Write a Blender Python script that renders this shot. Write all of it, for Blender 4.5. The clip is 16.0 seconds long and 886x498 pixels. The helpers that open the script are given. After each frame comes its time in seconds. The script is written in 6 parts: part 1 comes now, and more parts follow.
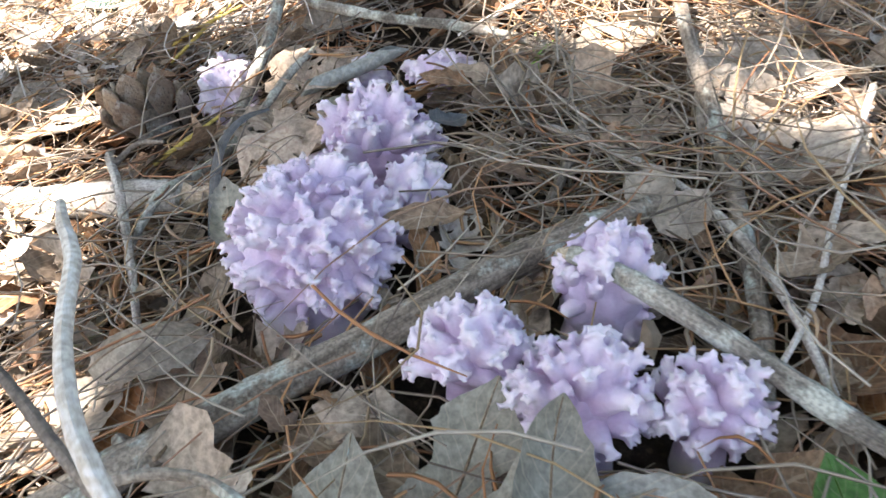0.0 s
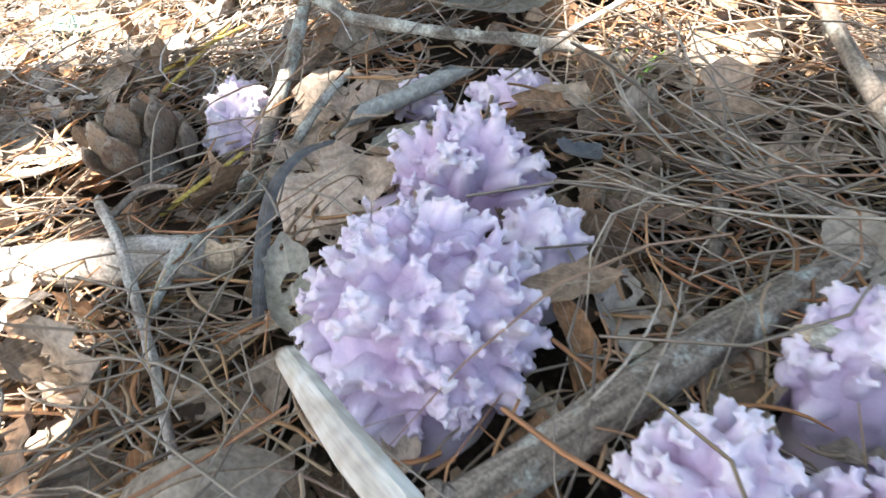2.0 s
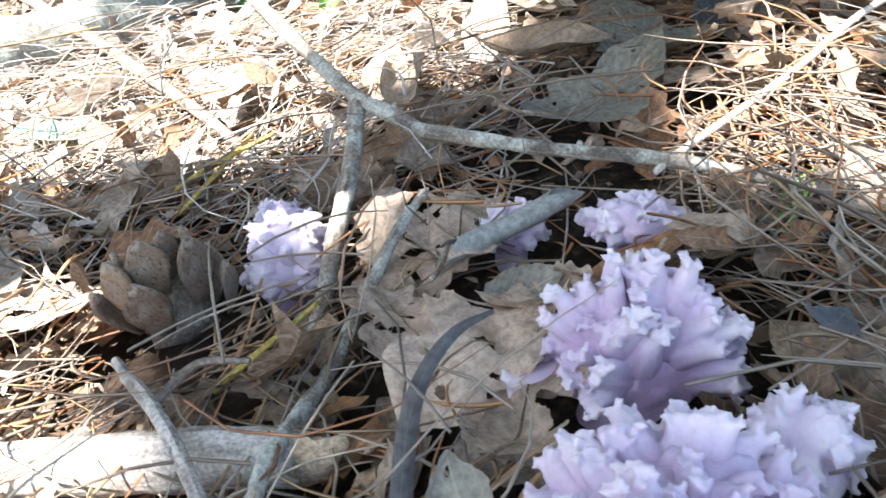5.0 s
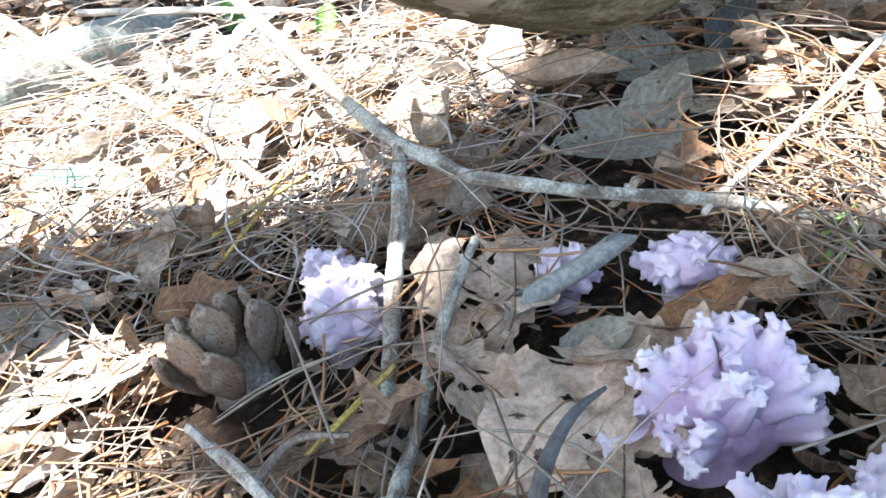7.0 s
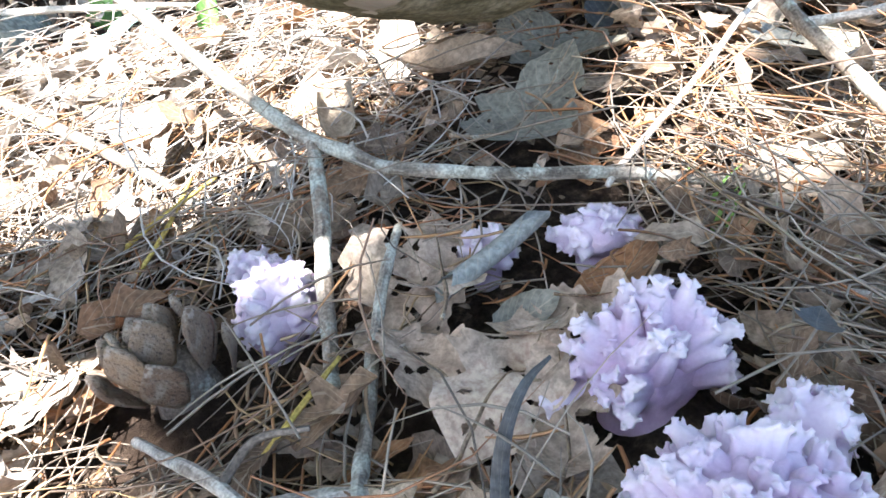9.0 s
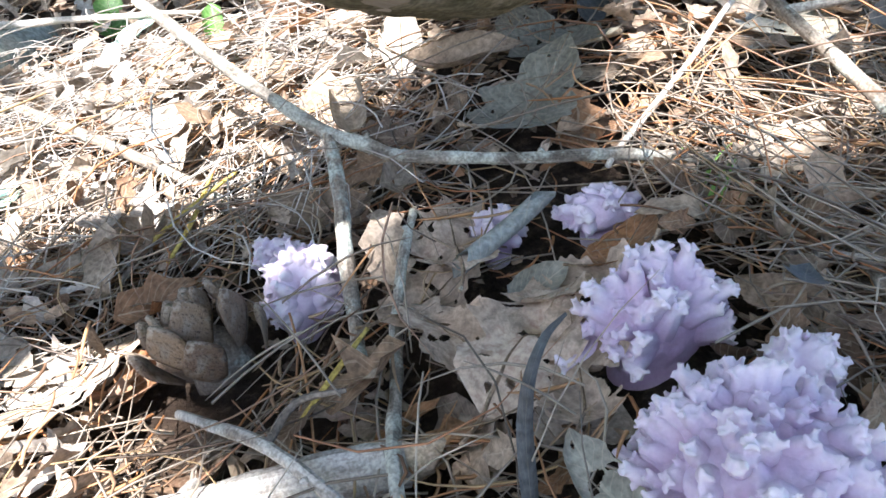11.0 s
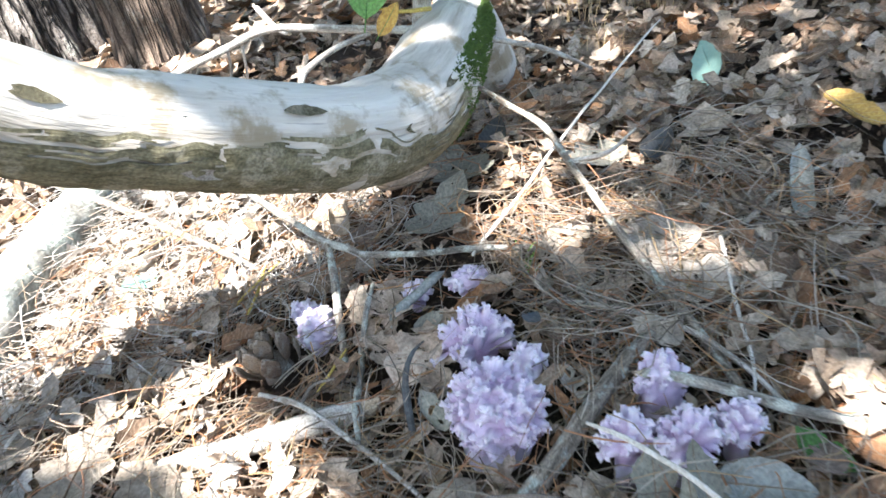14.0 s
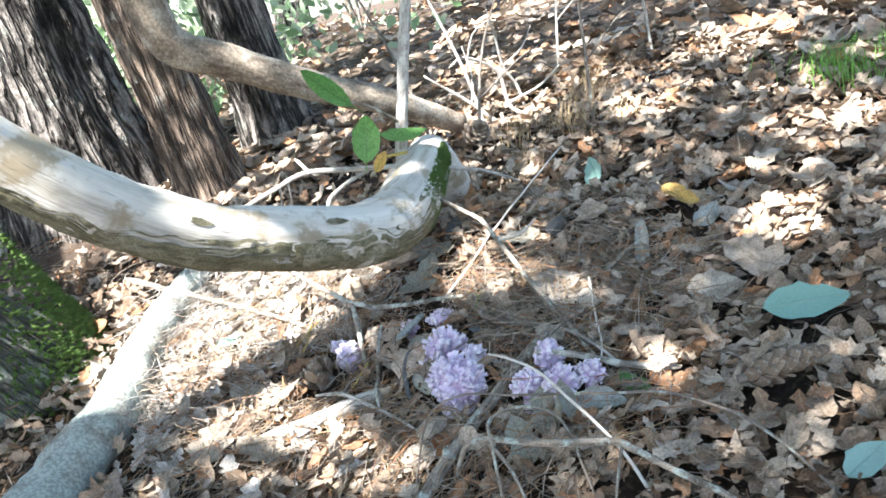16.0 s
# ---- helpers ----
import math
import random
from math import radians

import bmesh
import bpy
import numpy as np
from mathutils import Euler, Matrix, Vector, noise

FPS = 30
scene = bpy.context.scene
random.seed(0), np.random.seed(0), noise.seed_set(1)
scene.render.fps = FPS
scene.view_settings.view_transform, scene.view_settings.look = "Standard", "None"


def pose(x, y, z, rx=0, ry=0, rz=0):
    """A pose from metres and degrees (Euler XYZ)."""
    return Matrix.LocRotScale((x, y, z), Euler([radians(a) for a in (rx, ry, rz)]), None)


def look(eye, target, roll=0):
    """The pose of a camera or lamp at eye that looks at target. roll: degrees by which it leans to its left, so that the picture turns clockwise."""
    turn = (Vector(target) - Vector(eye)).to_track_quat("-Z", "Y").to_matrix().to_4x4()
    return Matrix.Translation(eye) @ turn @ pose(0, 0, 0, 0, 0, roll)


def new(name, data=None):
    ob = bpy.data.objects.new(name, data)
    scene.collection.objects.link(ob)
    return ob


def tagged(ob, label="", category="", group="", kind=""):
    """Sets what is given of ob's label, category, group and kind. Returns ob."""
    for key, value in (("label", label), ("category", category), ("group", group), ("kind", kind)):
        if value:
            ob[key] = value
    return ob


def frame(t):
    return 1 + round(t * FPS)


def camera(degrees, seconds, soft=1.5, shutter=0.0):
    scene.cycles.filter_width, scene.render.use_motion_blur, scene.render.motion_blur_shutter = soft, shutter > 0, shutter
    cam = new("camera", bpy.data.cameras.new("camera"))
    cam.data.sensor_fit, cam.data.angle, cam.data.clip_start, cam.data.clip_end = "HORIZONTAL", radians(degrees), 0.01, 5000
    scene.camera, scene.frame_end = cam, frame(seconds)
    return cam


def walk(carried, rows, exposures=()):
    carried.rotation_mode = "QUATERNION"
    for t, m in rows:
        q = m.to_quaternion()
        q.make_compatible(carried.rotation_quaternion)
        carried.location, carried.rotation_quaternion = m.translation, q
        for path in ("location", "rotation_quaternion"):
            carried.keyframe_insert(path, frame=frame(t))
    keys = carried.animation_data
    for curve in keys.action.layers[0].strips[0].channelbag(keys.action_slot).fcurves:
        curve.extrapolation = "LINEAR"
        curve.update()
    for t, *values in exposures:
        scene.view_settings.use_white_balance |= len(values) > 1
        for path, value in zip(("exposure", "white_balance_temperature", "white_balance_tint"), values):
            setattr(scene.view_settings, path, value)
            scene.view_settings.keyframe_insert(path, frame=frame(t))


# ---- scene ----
cam = camera(59.2, 16.0, soft=1.6, shutter=0.5)
PATH = [
    (0, (0.02, 0.047, 0.201), (-0.045, 1.75, -0.846), -0.1),
    (0.5, (0.009, 0.064, 0.193), (-0.026, 1.766, -0.856), 0.5),
    (1, (-0.006, 0.076, 0.186), (0.006, 1.798, -0.83), 1.0),
    (1.5, (-0.023, 0.092, 0.178), (0.033, 1.834, -0.804), 1.2),
    (2, (-0.033, 0.112, 0.172), (0.037, 1.866, -0.787), 0.8),
    (2.5, (-0.042, 0.129, 0.163), (0.072, 1.908, -0.746), 0.9),
    (3, (-0.052, 0.14, 0.158), (0.111, 1.928, -0.722), 1.2),
    (3.5, (-0.058, 0.153, 0.161), (0.126, 1.937, -0.724), 1.2),
    (4, (-0.065, 0.165, 0.166), (0.146, 1.963, -0.686), 1.1),
    (4.5, (-0.076, 0.172, 0.167), (0.16, 1.995, -0.623), 1.3),
    (5, (-0.086, 0.178, 0.168), (0.15, 2.006, -0.607), 1.5),
    (7.3, (-0.119, 0.187, 0.192), (0.257, 1.974, -0.624), -0.6),
    (7.5, (-0.118, 0.186, 0.193), (0.291, 1.965, -0.623), -1.1),
    (8, (-0.12, 0.184, 0.197), (0.38, 1.925, -0.65), -1.6),
    (8.5, (-0.128, 0.181, 0.198), (0.447, 1.893, -0.663), -1.4),
    (9, (-0.134, 0.182, 0.198), (0.477, 1.878, -0.669), -1.2),
    (11.3, (-0.15, 0.162, 0.199), (0.479, 1.856, -0.659), -2.8),
    (11.5, (-0.148, 0.16, 0.206), (0.46, 1.845, -0.683), -3.2),
    (12, (-0.146, 0.143, 0.223), (0.423, 1.824, -0.7), -4.3),
    (12.5, (-0.145, 0.104, 0.258), (0.381, 1.805, -0.653), -6.2),
    (13, (-0.145, 0.053, 0.293), (0.367, 1.764, -0.607), -7.0),
    (13.5, (-0.148, -0.018, 0.324), (0.373, 1.708, -0.541), -7.5),
    (14, (-0.159, -0.079, 0.352), (0.369, 1.646, -0.513), -7.4),
    (14.5, (-0.176, -0.156, 0.371), (0.366, 1.593, -0.436), -8.2),
    (15, (-0.202, -0.247, 0.39), (0.365, 1.524, -0.346), -9.8),
    (15.5, (-0.238, -0.36, 0.417), (0.36, 1.429, -0.247), -10.7),
    (16, (-0.248, -0.419, 0.441), (0.351, 1.388, -0.173), -11.2),
]
walk(cam, [(t, look(eye, target, roll)) for t, eye, target, roll in PATH], exposures=[(0.0, 2.50, 7050.0, 19.0), (1.5, 2.54, 7000.0, 18.0), (3.5, 2.46, 6800.0, 17.0), (5.0, 2.44, 6450.0, 16.0), (8.0, 2.66, 6250.0, 16.0), (9.0, 2.56, 6250.0, 16.0), (11.5, 2.08, 6200.0, 16.0), (12.5, 2.20, 6200.0, 16.0), (13.2, 2.34, 6200.0, 15.0), (14.5, 2.34, 6200.0, 12.0), (16.0, 2.28, 6150.0, 11.0)])

# ---- light ----
SUN_WAY = Vector((0.60, 0.45, -1.0)).normalized()      # the way in which the sunlight travels
world = bpy.data.worlds.new("sky")
scene.world = world
world.use_nodes = True
wn = world.node_tree.nodes
sky = wn.new("ShaderNodeTexSky")
sky.sky_type = "NISHITA"
sky.sun_disc = False
sky.sun_elevation = math.asin(-SUN_WAY.z)
sky.sun_rotation = math.atan2(-SUN_WAY.x, -SUN_WAY.y)
world.node_tree.links.new(sky.outputs[0], wn["Background"].inputs[0])
wn["Background"].inputs[1].default_value = 0.095
sun_data = bpy.data.lights.new("sun", "SUN")
sun_data.energy, sun_data.angle, sun_data.color = 5.0, radians(0.53), (1.0, 0.975, 0.94)
sun = new("sun", sun_data)
sun.matrix_world = look((-6.0, -1.0, 5.0), Vector((-6.0, -1.0, 5.0)) + SUN_WAY)


# ---- materials ----
def node(mat, kind, **values):
    n = mat.node_tree.nodes.new(kind)
    for k, v in values.items():
        if k in ("operation", "blend_type", "data_type", "noise_dimensions", "wave_type", "bands_direction", "feature", "interpolation_type", "layer_name", "attribute_name"):
            if k == "operation": n.operation = v
            if k == "blend_type": n.blend_type = v
            if k == "data_type": n.data_type = v
            if k == "noise_dimensions": n.noise_dimensions = v
            if k == "wave_type": n.wave_type = v
            if k == "bands_direction": n.bands_direction = v
            if k == "feature": n.feature = v
            if k == "interpolation_type": n.interpolation_type = v
            if k == "attribute_name": n.attribute_name = v
        else:
            n.inputs[k].default_value = v
    return n


def link(mat, a, b):
    mat.node_tree.links.new(a, b)


def ramp(mat, source, stops):
    r = mat.node_tree.nodes.new("ShaderNodeValToRGB")
    e = r.color_ramp.elements
    while len(e) < len(stops):
        e.new(0.5)
    for k, (p, c) in zip(e, stops):
        k.position = p
        k.color = (*c, 1) if len(c) == 3 else (c[0], c[0], c[0], 1)
    link(mat, source, r.inputs[0])
    return r.outputs[0]


def mix(mat, factor, a, b, blend="MIX"):
    n = mat.node_tree.nodes.new("ShaderNodeMix")
    n.data_type, n.blend_type = "RGBA", blend
    for sock, v in ((n.inputs[0], factor), (n.inputs[6], a), (n.inputs[7], b)):
        if isinstance(v, (int, float)):
            sock.default_value = v
        elif isinstance(v, tuple):
            sock.default_value = (*v, 1)
        else:
            link(mat, v, sock)
    return n.outputs[2]


def math_node(mat, op, a, b=0.0, clamp=False):
    n = mat.node_tree.nodes.new("ShaderNodeMath")
    n.operation, n.use_clamp = op, clamp
    for sock, v in zip(n.inputs, (a, b)):
        if isinstance(v, (int, float)):
            sock.default_value = v
        else:
            link(mat, v, sock)
    return n.outputs[0]


def noise_tex(mat, scale, vector=None, detail=4.0, rough=0.6):
    n = node(mat, "ShaderNodeTexNoise", Scale=scale, Detail=detail, Roughness=rough)
    if vector is not None:
        link(mat, vector, n.inputs["Vector"])
    return n.outputs["Fac"]


def stretched(mat, sx, sy, sz, space="Object"):
    """Object or UV coordinates, scaled."""
    c = mat.node_tree.nodes.new("ShaderNodeTexCoord")
    m = mat.node_tree.nodes.new("ShaderNodeMapping")
    m.inputs["Scale"].default_value = (sx, sy, sz)
    link(mat, c.outputs[space], m.inputs["Vector"])
    return m.outputs[0]


def surface(name, rough=0.8, spec=0.3):
    mat = bpy.data.materials.new(name)
    mat.use_nodes = True
    b = mat.node_tree.nodes["Principled BSDF"]
    b.inputs["Roughness"].default_value = rough
    b.inputs["Specular IOR Level"].default_value = spec
    return mat, b


def bump(mat, b, height, strength=0.4, distance=0.001):
    n = node(mat, "ShaderNodeBump", Strength=strength, Distance=distance)
    link(mat, height, n.inputs["Height"])
    link(mat, n.outputs[0], b.inputs["Normal"])


def leaf_material(name, stops, per_island=False, rough=0.75, spec=0.35, spots=0.5, thin=0.25, vein=0.35, grain=0.4):
    """A leaf: a hue of its own, blotches, a midrib and side veins along the UV map, light showing through."""
    mat, b = surface(name, rough, spec)
    nt = mat.node_tree
    if per_island:
        rnd = nt.nodes.new("ShaderNodeNewGeometry").outputs["Random Per Island"]
    else:
        rnd = nt.nodes.new("ShaderNodeObjectInfo").outputs["Random"]
    colour = ramp(mat, rnd, stops)
    obj = nt.nodes.new("ShaderNodeTexCoord")
    blotch = noise_tex(mat, 55.0, obj.outputs["Object"], 5.0, 0.65)
    fine = noise_tex(mat, 420.0, obj.outputs["Object"], 3.0, 0.6)
    colour = mix(mat, ramp(mat, blotch, [(0.46, (0.0,)), (0.62, (spots,))]), colour, (0.10, 0.075, 0.05), "MIX")
    colour = mix(mat, grain, colour, ramp(mat, fine, [(0.36, (0.15,)), (0.64, (0.9,))]), "OVERLAY")
    sep = nt.nodes.new("ShaderNodeSeparateXYZ")
    link(mat, obj.outputs["UV"], sep.inputs[0])
    side = math_node(mat, "ABSOLUTE", math_node(mat, "SUBTRACT", sep.outputs[1], 0.5))
    rib = math_node(mat, "LESS_THAN", side, 0.022)
    along = math_node(mat, "SUBTRACT", sep.outputs[0], math_node(mat, "MULTIPLY", side, 0.55))
    wave = math_node(mat, "FRACT", math_node(mat, "MULTIPLY", along, 9.0))
    veins = math_node(mat, "LESS_THAN", math_node(mat, "ABSOLUTE", math_node(mat, "SUBTRACT", wave, 0.5)), 0.06)
    lines = math_node(mat, "MAXIMUM", rib, math_node(mat, "MULTIPLY", veins, 0.6))
    colour = mix(mat, math_node(mat, "MULTIPLY", lines, vein), colour, (0.62, 0.52, 0.38), "MIX")
    link(mat, colour, b.inputs["Base Color"])
    height = math_node(mat, "ADD", math_node(mat, "MULTIPLY", blotch, 1.0), math_node(mat, "MULTIPLY", lines, 0.5))
    bump(mat, b, height, 0.5, 0.0012)
    if thin:
        tr = nt.nodes.new("ShaderNodeBsdfTranslucent")
        link(mat, colour, tr.inputs["Color"])
        ms = nt.nodes.new("ShaderNodeMixShader")
        ms.inputs[0].default_value = thin
        out = nt.nodes["Material Output"]
        link(mat, b.outputs[0], ms.inputs[1])
        link(mat, tr.outputs[0], ms.inputs[2])
        link(mat, ms.outputs[0], out.inputs[0])
    return mat


BROWN = [(0.0, (0.10, 0.062, 0.038)), (0.16, (0.30, 0.20, 0.125)), (0.34, (0.47, 0.375, 0.28)), (0.52, (0.23, 0.165, 0.11)), (0.68, (0.54, 0.45, 0.35)), (0.82, (0.36, 0.18, 0.08)), (0.92, (0.16, 0.10, 0.065)), (1.0, (0.45, 0.395, 0.325))]
M_LEAF = leaf_material("dry_leaf", BROWN, thin=0.10)
M_LITTER = leaf_material("dry_leaf_litter", BROWN, per_island=True, thin=0.08, spec=0.25)
M_TAN = leaf_material("tan_leaf", [(0.0, (0.46, 0.345, 0.25)), (1.0, (0.60, 0.47, 0.355))], spots=0.45, thin=0.2)
M_PALE = leaf_material("bleached_leaf", [(0.0, (0.40, 0.335, 0.255)), (1.0, (0.56, 0.49, 0.40))], spots=0.5, thin=0.2)
M_GREY = leaf_material("grey_leaf", [(0.0, (0.225, 0.215, 0.165)), (1.0, (0.32, 0.305, 0.24))], rough=0.5, spec=0.5, spots=0.3, thin=0.12)
M_BLUEGREY = leaf_material("bluish_leaf", [(0.0, (0.26, 0.27, 0.245)), (1.0, (0.32, 0.335, 0.30))], rough=0.5, spec=0.5, spots=0.25, thin=0.12)
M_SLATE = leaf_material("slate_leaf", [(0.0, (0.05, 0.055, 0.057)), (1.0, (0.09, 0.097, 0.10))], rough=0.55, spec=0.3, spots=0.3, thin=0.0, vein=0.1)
M_RUST = leaf_material("rusty_leaf", [(0.0, (0.34, 0.15, 0.06)), (1.0, (0.40, 0.21, 0.10))], spots=0.5)
M_YELLOW = leaf_material("yellow_leaf", [(0.0, (0.62, 0.38, 0.10)), (1.0, (0.66, 0.42, 0.12))], spots=0.3, thin=0.3)
M_MINT = leaf_material("green_waxy_leaf", [(0.0, (0.24, 0.43, 0.34)), (1.0, (0.34, 0.52, 0.43))], rough=0.42, spec=0.5, spots=0.05, thin=0.25, vein=0.2, grain=0.08)
M_GREEN = leaf_material("fresh_green_leaf", [(0.0, (0.09, 0.24, 0.05)), (1.0, (0.15, 0.33, 0.08))], rough=0.45, spec=0.45, spots=0.08, thin=0.4, vein=0.25)
M_CANOPY = leaf_material("canopy_leaf", [(0.0, (0.05, 0.13, 0.03)), (0.5, (0.08, 0.19, 0.05)), (1.0, (0.12, 0.22, 0.07))], per_island=True, rough=0.5, spots=0.05, thin=0.35, vein=0.1)


NEEDLE = [(0.0, (0.10, 0.075, 0.055)), (0.18, (0.34, 0.275, 0.20)), (0.38, (0.21, 0.17, 0.13)), (0.56, (0.46, 0.39, 0.30)), (0.68, (0.27, 0.21, 0.155)), (0.80, (0.40, 0.17, 0.07)), (0.90, (0.44, 0.30, 0.15)), (1.0, (0.12, 0.085, 0.06))]


def needle_material(name="pine_needle", stops=NEEDLE):
    mat, b = surface(name, 0.55, 0.4)
    g = mat.node_tree.nodes.new("ShaderNodeNewGeometry")
    colour = ramp(mat, g.outputs["Random Per Island"], stops)
    c = mat.node_tree.nodes.new("ShaderNodeTexCoord")
    colour = mix(mat, 0.35, colour, ramp(mat, noise_tex(mat, 160.0, c.outputs["Object"]), [(0.3, (0.2,)), (0.7, (0.85,))]), "OVERLAY")
    link(mat, colour, b.inputs["Base Color"])
    return mat


def bark_material(name, dark, light, lichen=(0.46, 0.50, 0.43), cover=0.3, stretch=6.0, scale=160.0, relief=0.0015, rough=0.85, furrow=0.0):
    """Bark along the UV map (u along the stem): fibres, cracks and lichen blotches."""
    mat, b = surface(name, rough, 0.25)
    c = mat.node_tree.nodes.new("ShaderNodeTexCoord")
    uv = stretched(mat, scale / stretch, scale, 1.0, "UV")
    fibre = noise_tex(mat, 1.0, uv, 5.0, 0.7)
    blot = noise_tex(mat, 70.0 * scale / 160.0, c.outputs["Object"], 6.0, 0.65)
    colour = ramp(mat, fibre, [(0.38, dark), (0.50, tuple(0.5 * (p + q) for p, q in zip(dark, light))), (0.62, light)])
    colour = mix(mat, ramp(mat, blot, [(0.62 - cover * 0.4, (0.0,)), (0.70 - cover * 0.3, (0.85,))]), colour, lichen)
    grain = noise_tex(mat, 900.0 * scale / 160.0, c.outputs["Object"], 2.0, 0.5)
    colour = mix(mat, 0.3, colour, ramp(mat, grain, [(0.38, (0.1,)), (0.62, (0.95,))]), "OVERLAY")
    link(mat, colour, b.inputs["Base Color"])
    height = math_node(mat, "ADD", fibre, math_node(mat, "MULTIPLY", blot, 0.7))
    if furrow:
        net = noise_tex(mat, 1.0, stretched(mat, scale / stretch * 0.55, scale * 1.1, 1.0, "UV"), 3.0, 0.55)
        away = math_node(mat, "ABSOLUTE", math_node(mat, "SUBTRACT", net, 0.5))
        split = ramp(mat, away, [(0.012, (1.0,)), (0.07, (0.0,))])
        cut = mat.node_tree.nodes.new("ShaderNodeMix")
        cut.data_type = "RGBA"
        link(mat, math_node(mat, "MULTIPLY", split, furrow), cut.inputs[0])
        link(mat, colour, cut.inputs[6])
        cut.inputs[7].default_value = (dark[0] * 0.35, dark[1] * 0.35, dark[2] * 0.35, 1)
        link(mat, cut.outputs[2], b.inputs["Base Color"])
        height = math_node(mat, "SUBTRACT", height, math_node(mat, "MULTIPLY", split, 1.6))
    bump(mat, b, height, 0.8 if not furrow else 1.0, relief)
    return mat


M_NEEDLE = needle_material()
# pale needle copy: bleaching and the sunny gap's glare both put into the colour
M_BLEACHED_LIT = needle_material("bleached_lit_needle", [(0.0, (0.30, 0.265, 0.22)), (0.3, (0.54, 0.50, 0.44)), (0.6, (0.42, 0.38, 0.325)), (0.82, (0.62, 0.585, 0.52)), (0.93, (0.44, 0.31, 0.20)), (1.0, (0.26, 0.22, 0.18))])
M_BROKEN = needle_material("broken_needle", [(0.0, (0.12, 0.07, 0.04)), (0.25, (0.36, 0.16, 0.06)), (0.45, (0.24, 0.15, 0.09)), (0.65, (0.46, 0.25, 0.11)), (0.85, (0.40, 0.31, 0.21)), (1.0, (0.16, 0.09, 0.05))])
M_TWIG = bark_material("twig_bark", (0.10, 0.08, 0.06), (0.37, 0.31, 0.24), cover=0.25)
M_LICHEN = bark_material("lichen_bark", (0.11, 0.095, 0.075), (0.36, 0.32, 0.26), lichen=(0.49, 0.50, 0.42), cover=0.42)
M_PALESTICK = bark_material("weathered_stick", (0.22, 0.19, 0.155), (0.56, 0.51, 0.44), lichen=(0.54, 0.53, 0.46), cover=0.35)
M_WAND = bark_material("peeled_stalk", (0.52, 0.47, 0.39), (0.74, 0.69, 0.60), cover=0.0)
M_STALK = bark_material("leaf_stalk", (0.20, 0.14, 0.09), (0.42, 0.33, 0.23), cover=0.0)
M_SNAP = bark_material("snapped_wood", (0.36, 0.28, 0.19), (0.58, 0.49, 0.36), cover=0.0)
M_DARKTWIG = bark_material("dark_twig", (0.10, 0.085, 0.07), (0.24, 0.20, 0.16), cover=0.1)
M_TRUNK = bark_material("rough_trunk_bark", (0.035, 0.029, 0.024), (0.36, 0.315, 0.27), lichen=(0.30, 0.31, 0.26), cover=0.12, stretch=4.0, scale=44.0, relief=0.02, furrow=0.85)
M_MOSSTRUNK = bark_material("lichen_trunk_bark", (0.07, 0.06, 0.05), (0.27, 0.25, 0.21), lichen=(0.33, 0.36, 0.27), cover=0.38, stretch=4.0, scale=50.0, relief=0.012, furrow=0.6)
M_REDTRUNK = bark_material("stringy_trunk_bark", (0.07, 0.05, 0.037), (0.27, 0.20, 0.145), lichen=(0.30, 0.27, 0.22), cover=0.15, stretch=8.0, scale=60.0, relief=0.012, furrow=0.7)
M_FALLEN = bark_material("fallen_bark", (0.17, 0.16, 0.13), (0.32, 0.305, 0.26), lichen=(0.35, 0.385, 0.335), cover=0.60, stretch=2.0, scale=45.0, relief=0.003)
M_LIMB = bark_material("mottled_limb_bark", (0.13, 0.10, 0.072), (0.33, 0.27, 0.20), lichen=(0.40, 0.36, 0.29), cover=0.3, stretch=2.5, scale=40.0, relief=0.004)
M_LOGBARK = bark_material("old_log_bark", (0.09, 0.08, 0.042), (0.25, 0.225, 0.14), lichen=(0.33, 0.30, 0.215), cover=0.26, stretch=4.0, scale=90.0, relief=0.003)


def log_material():
    """Bleached barkless wood with brown remains of bark below and some moss."""
    mat, b = surface("bleached_log_wood", 0.7, 0.3)
    uv = stretched(mat, 5.0, 40.0, 1.0, "UV")
    fibre = noise_tex(mat, 1.0, uv, 6.0, 0.7)
    c = mat.node_tree.nodes.new("ShaderNodeTexCoord")
    blot = noise_tex(mat, 14.0, c.outputs["Object"], 6.0, 0.65)
    colour = ramp(mat, fibre, [(0.36, (0.40, 0.35, 0.275)), (0.5, (0.60, 0.55, 0.465)), (0.66, (0.72, 0.68, 0.595))])
    colour = mix(mat, ramp(mat, blot, [(0.53, (0.0,)), (0.60, (0.8,))]), colour, (0.30, 0.235, 0.14))
    cracks = noise_tex(mat, 1.0, stretched(mat, 14.0, 130.0, 1.0, "UV"), 3.0, 0.6)
    colour = mix(mat, ramp(mat, cracks, [(0.28, (0.75,)), (0.36, (0.0,))]), colour, (0.12, 0.10, 0.08))
    link(mat, colour, b.inputs["Base Color"])
    bump(mat, b, math_node(mat, "ADD", fibre, cracks), 0.7, 0.004)
    return mat


def moss_material(name="moss", light=(0.20, 0.34, 0.06)):
    mat, b = surface(name, 0.9, 0.2)
    c = mat.node_tree.nodes.new("ShaderNodeTexCoord")
    n = noise_tex(mat, 260.0, c.outputs["Object"], 4.0, 0.7)
    big = noise_tex(mat, 30.0, c.outputs["Object"], 3.0, 0.6)
    colour = mix(mat, big, ramp(mat, n, [(0.3, (0.02, 0.045, 0.012)), (0.7, light)]), (0.12, 0.17, 0.05))
    link(mat, colour, b.inputs["Base Color"])
    bump(mat, b, n, 1.0, 0.003)
    return mat


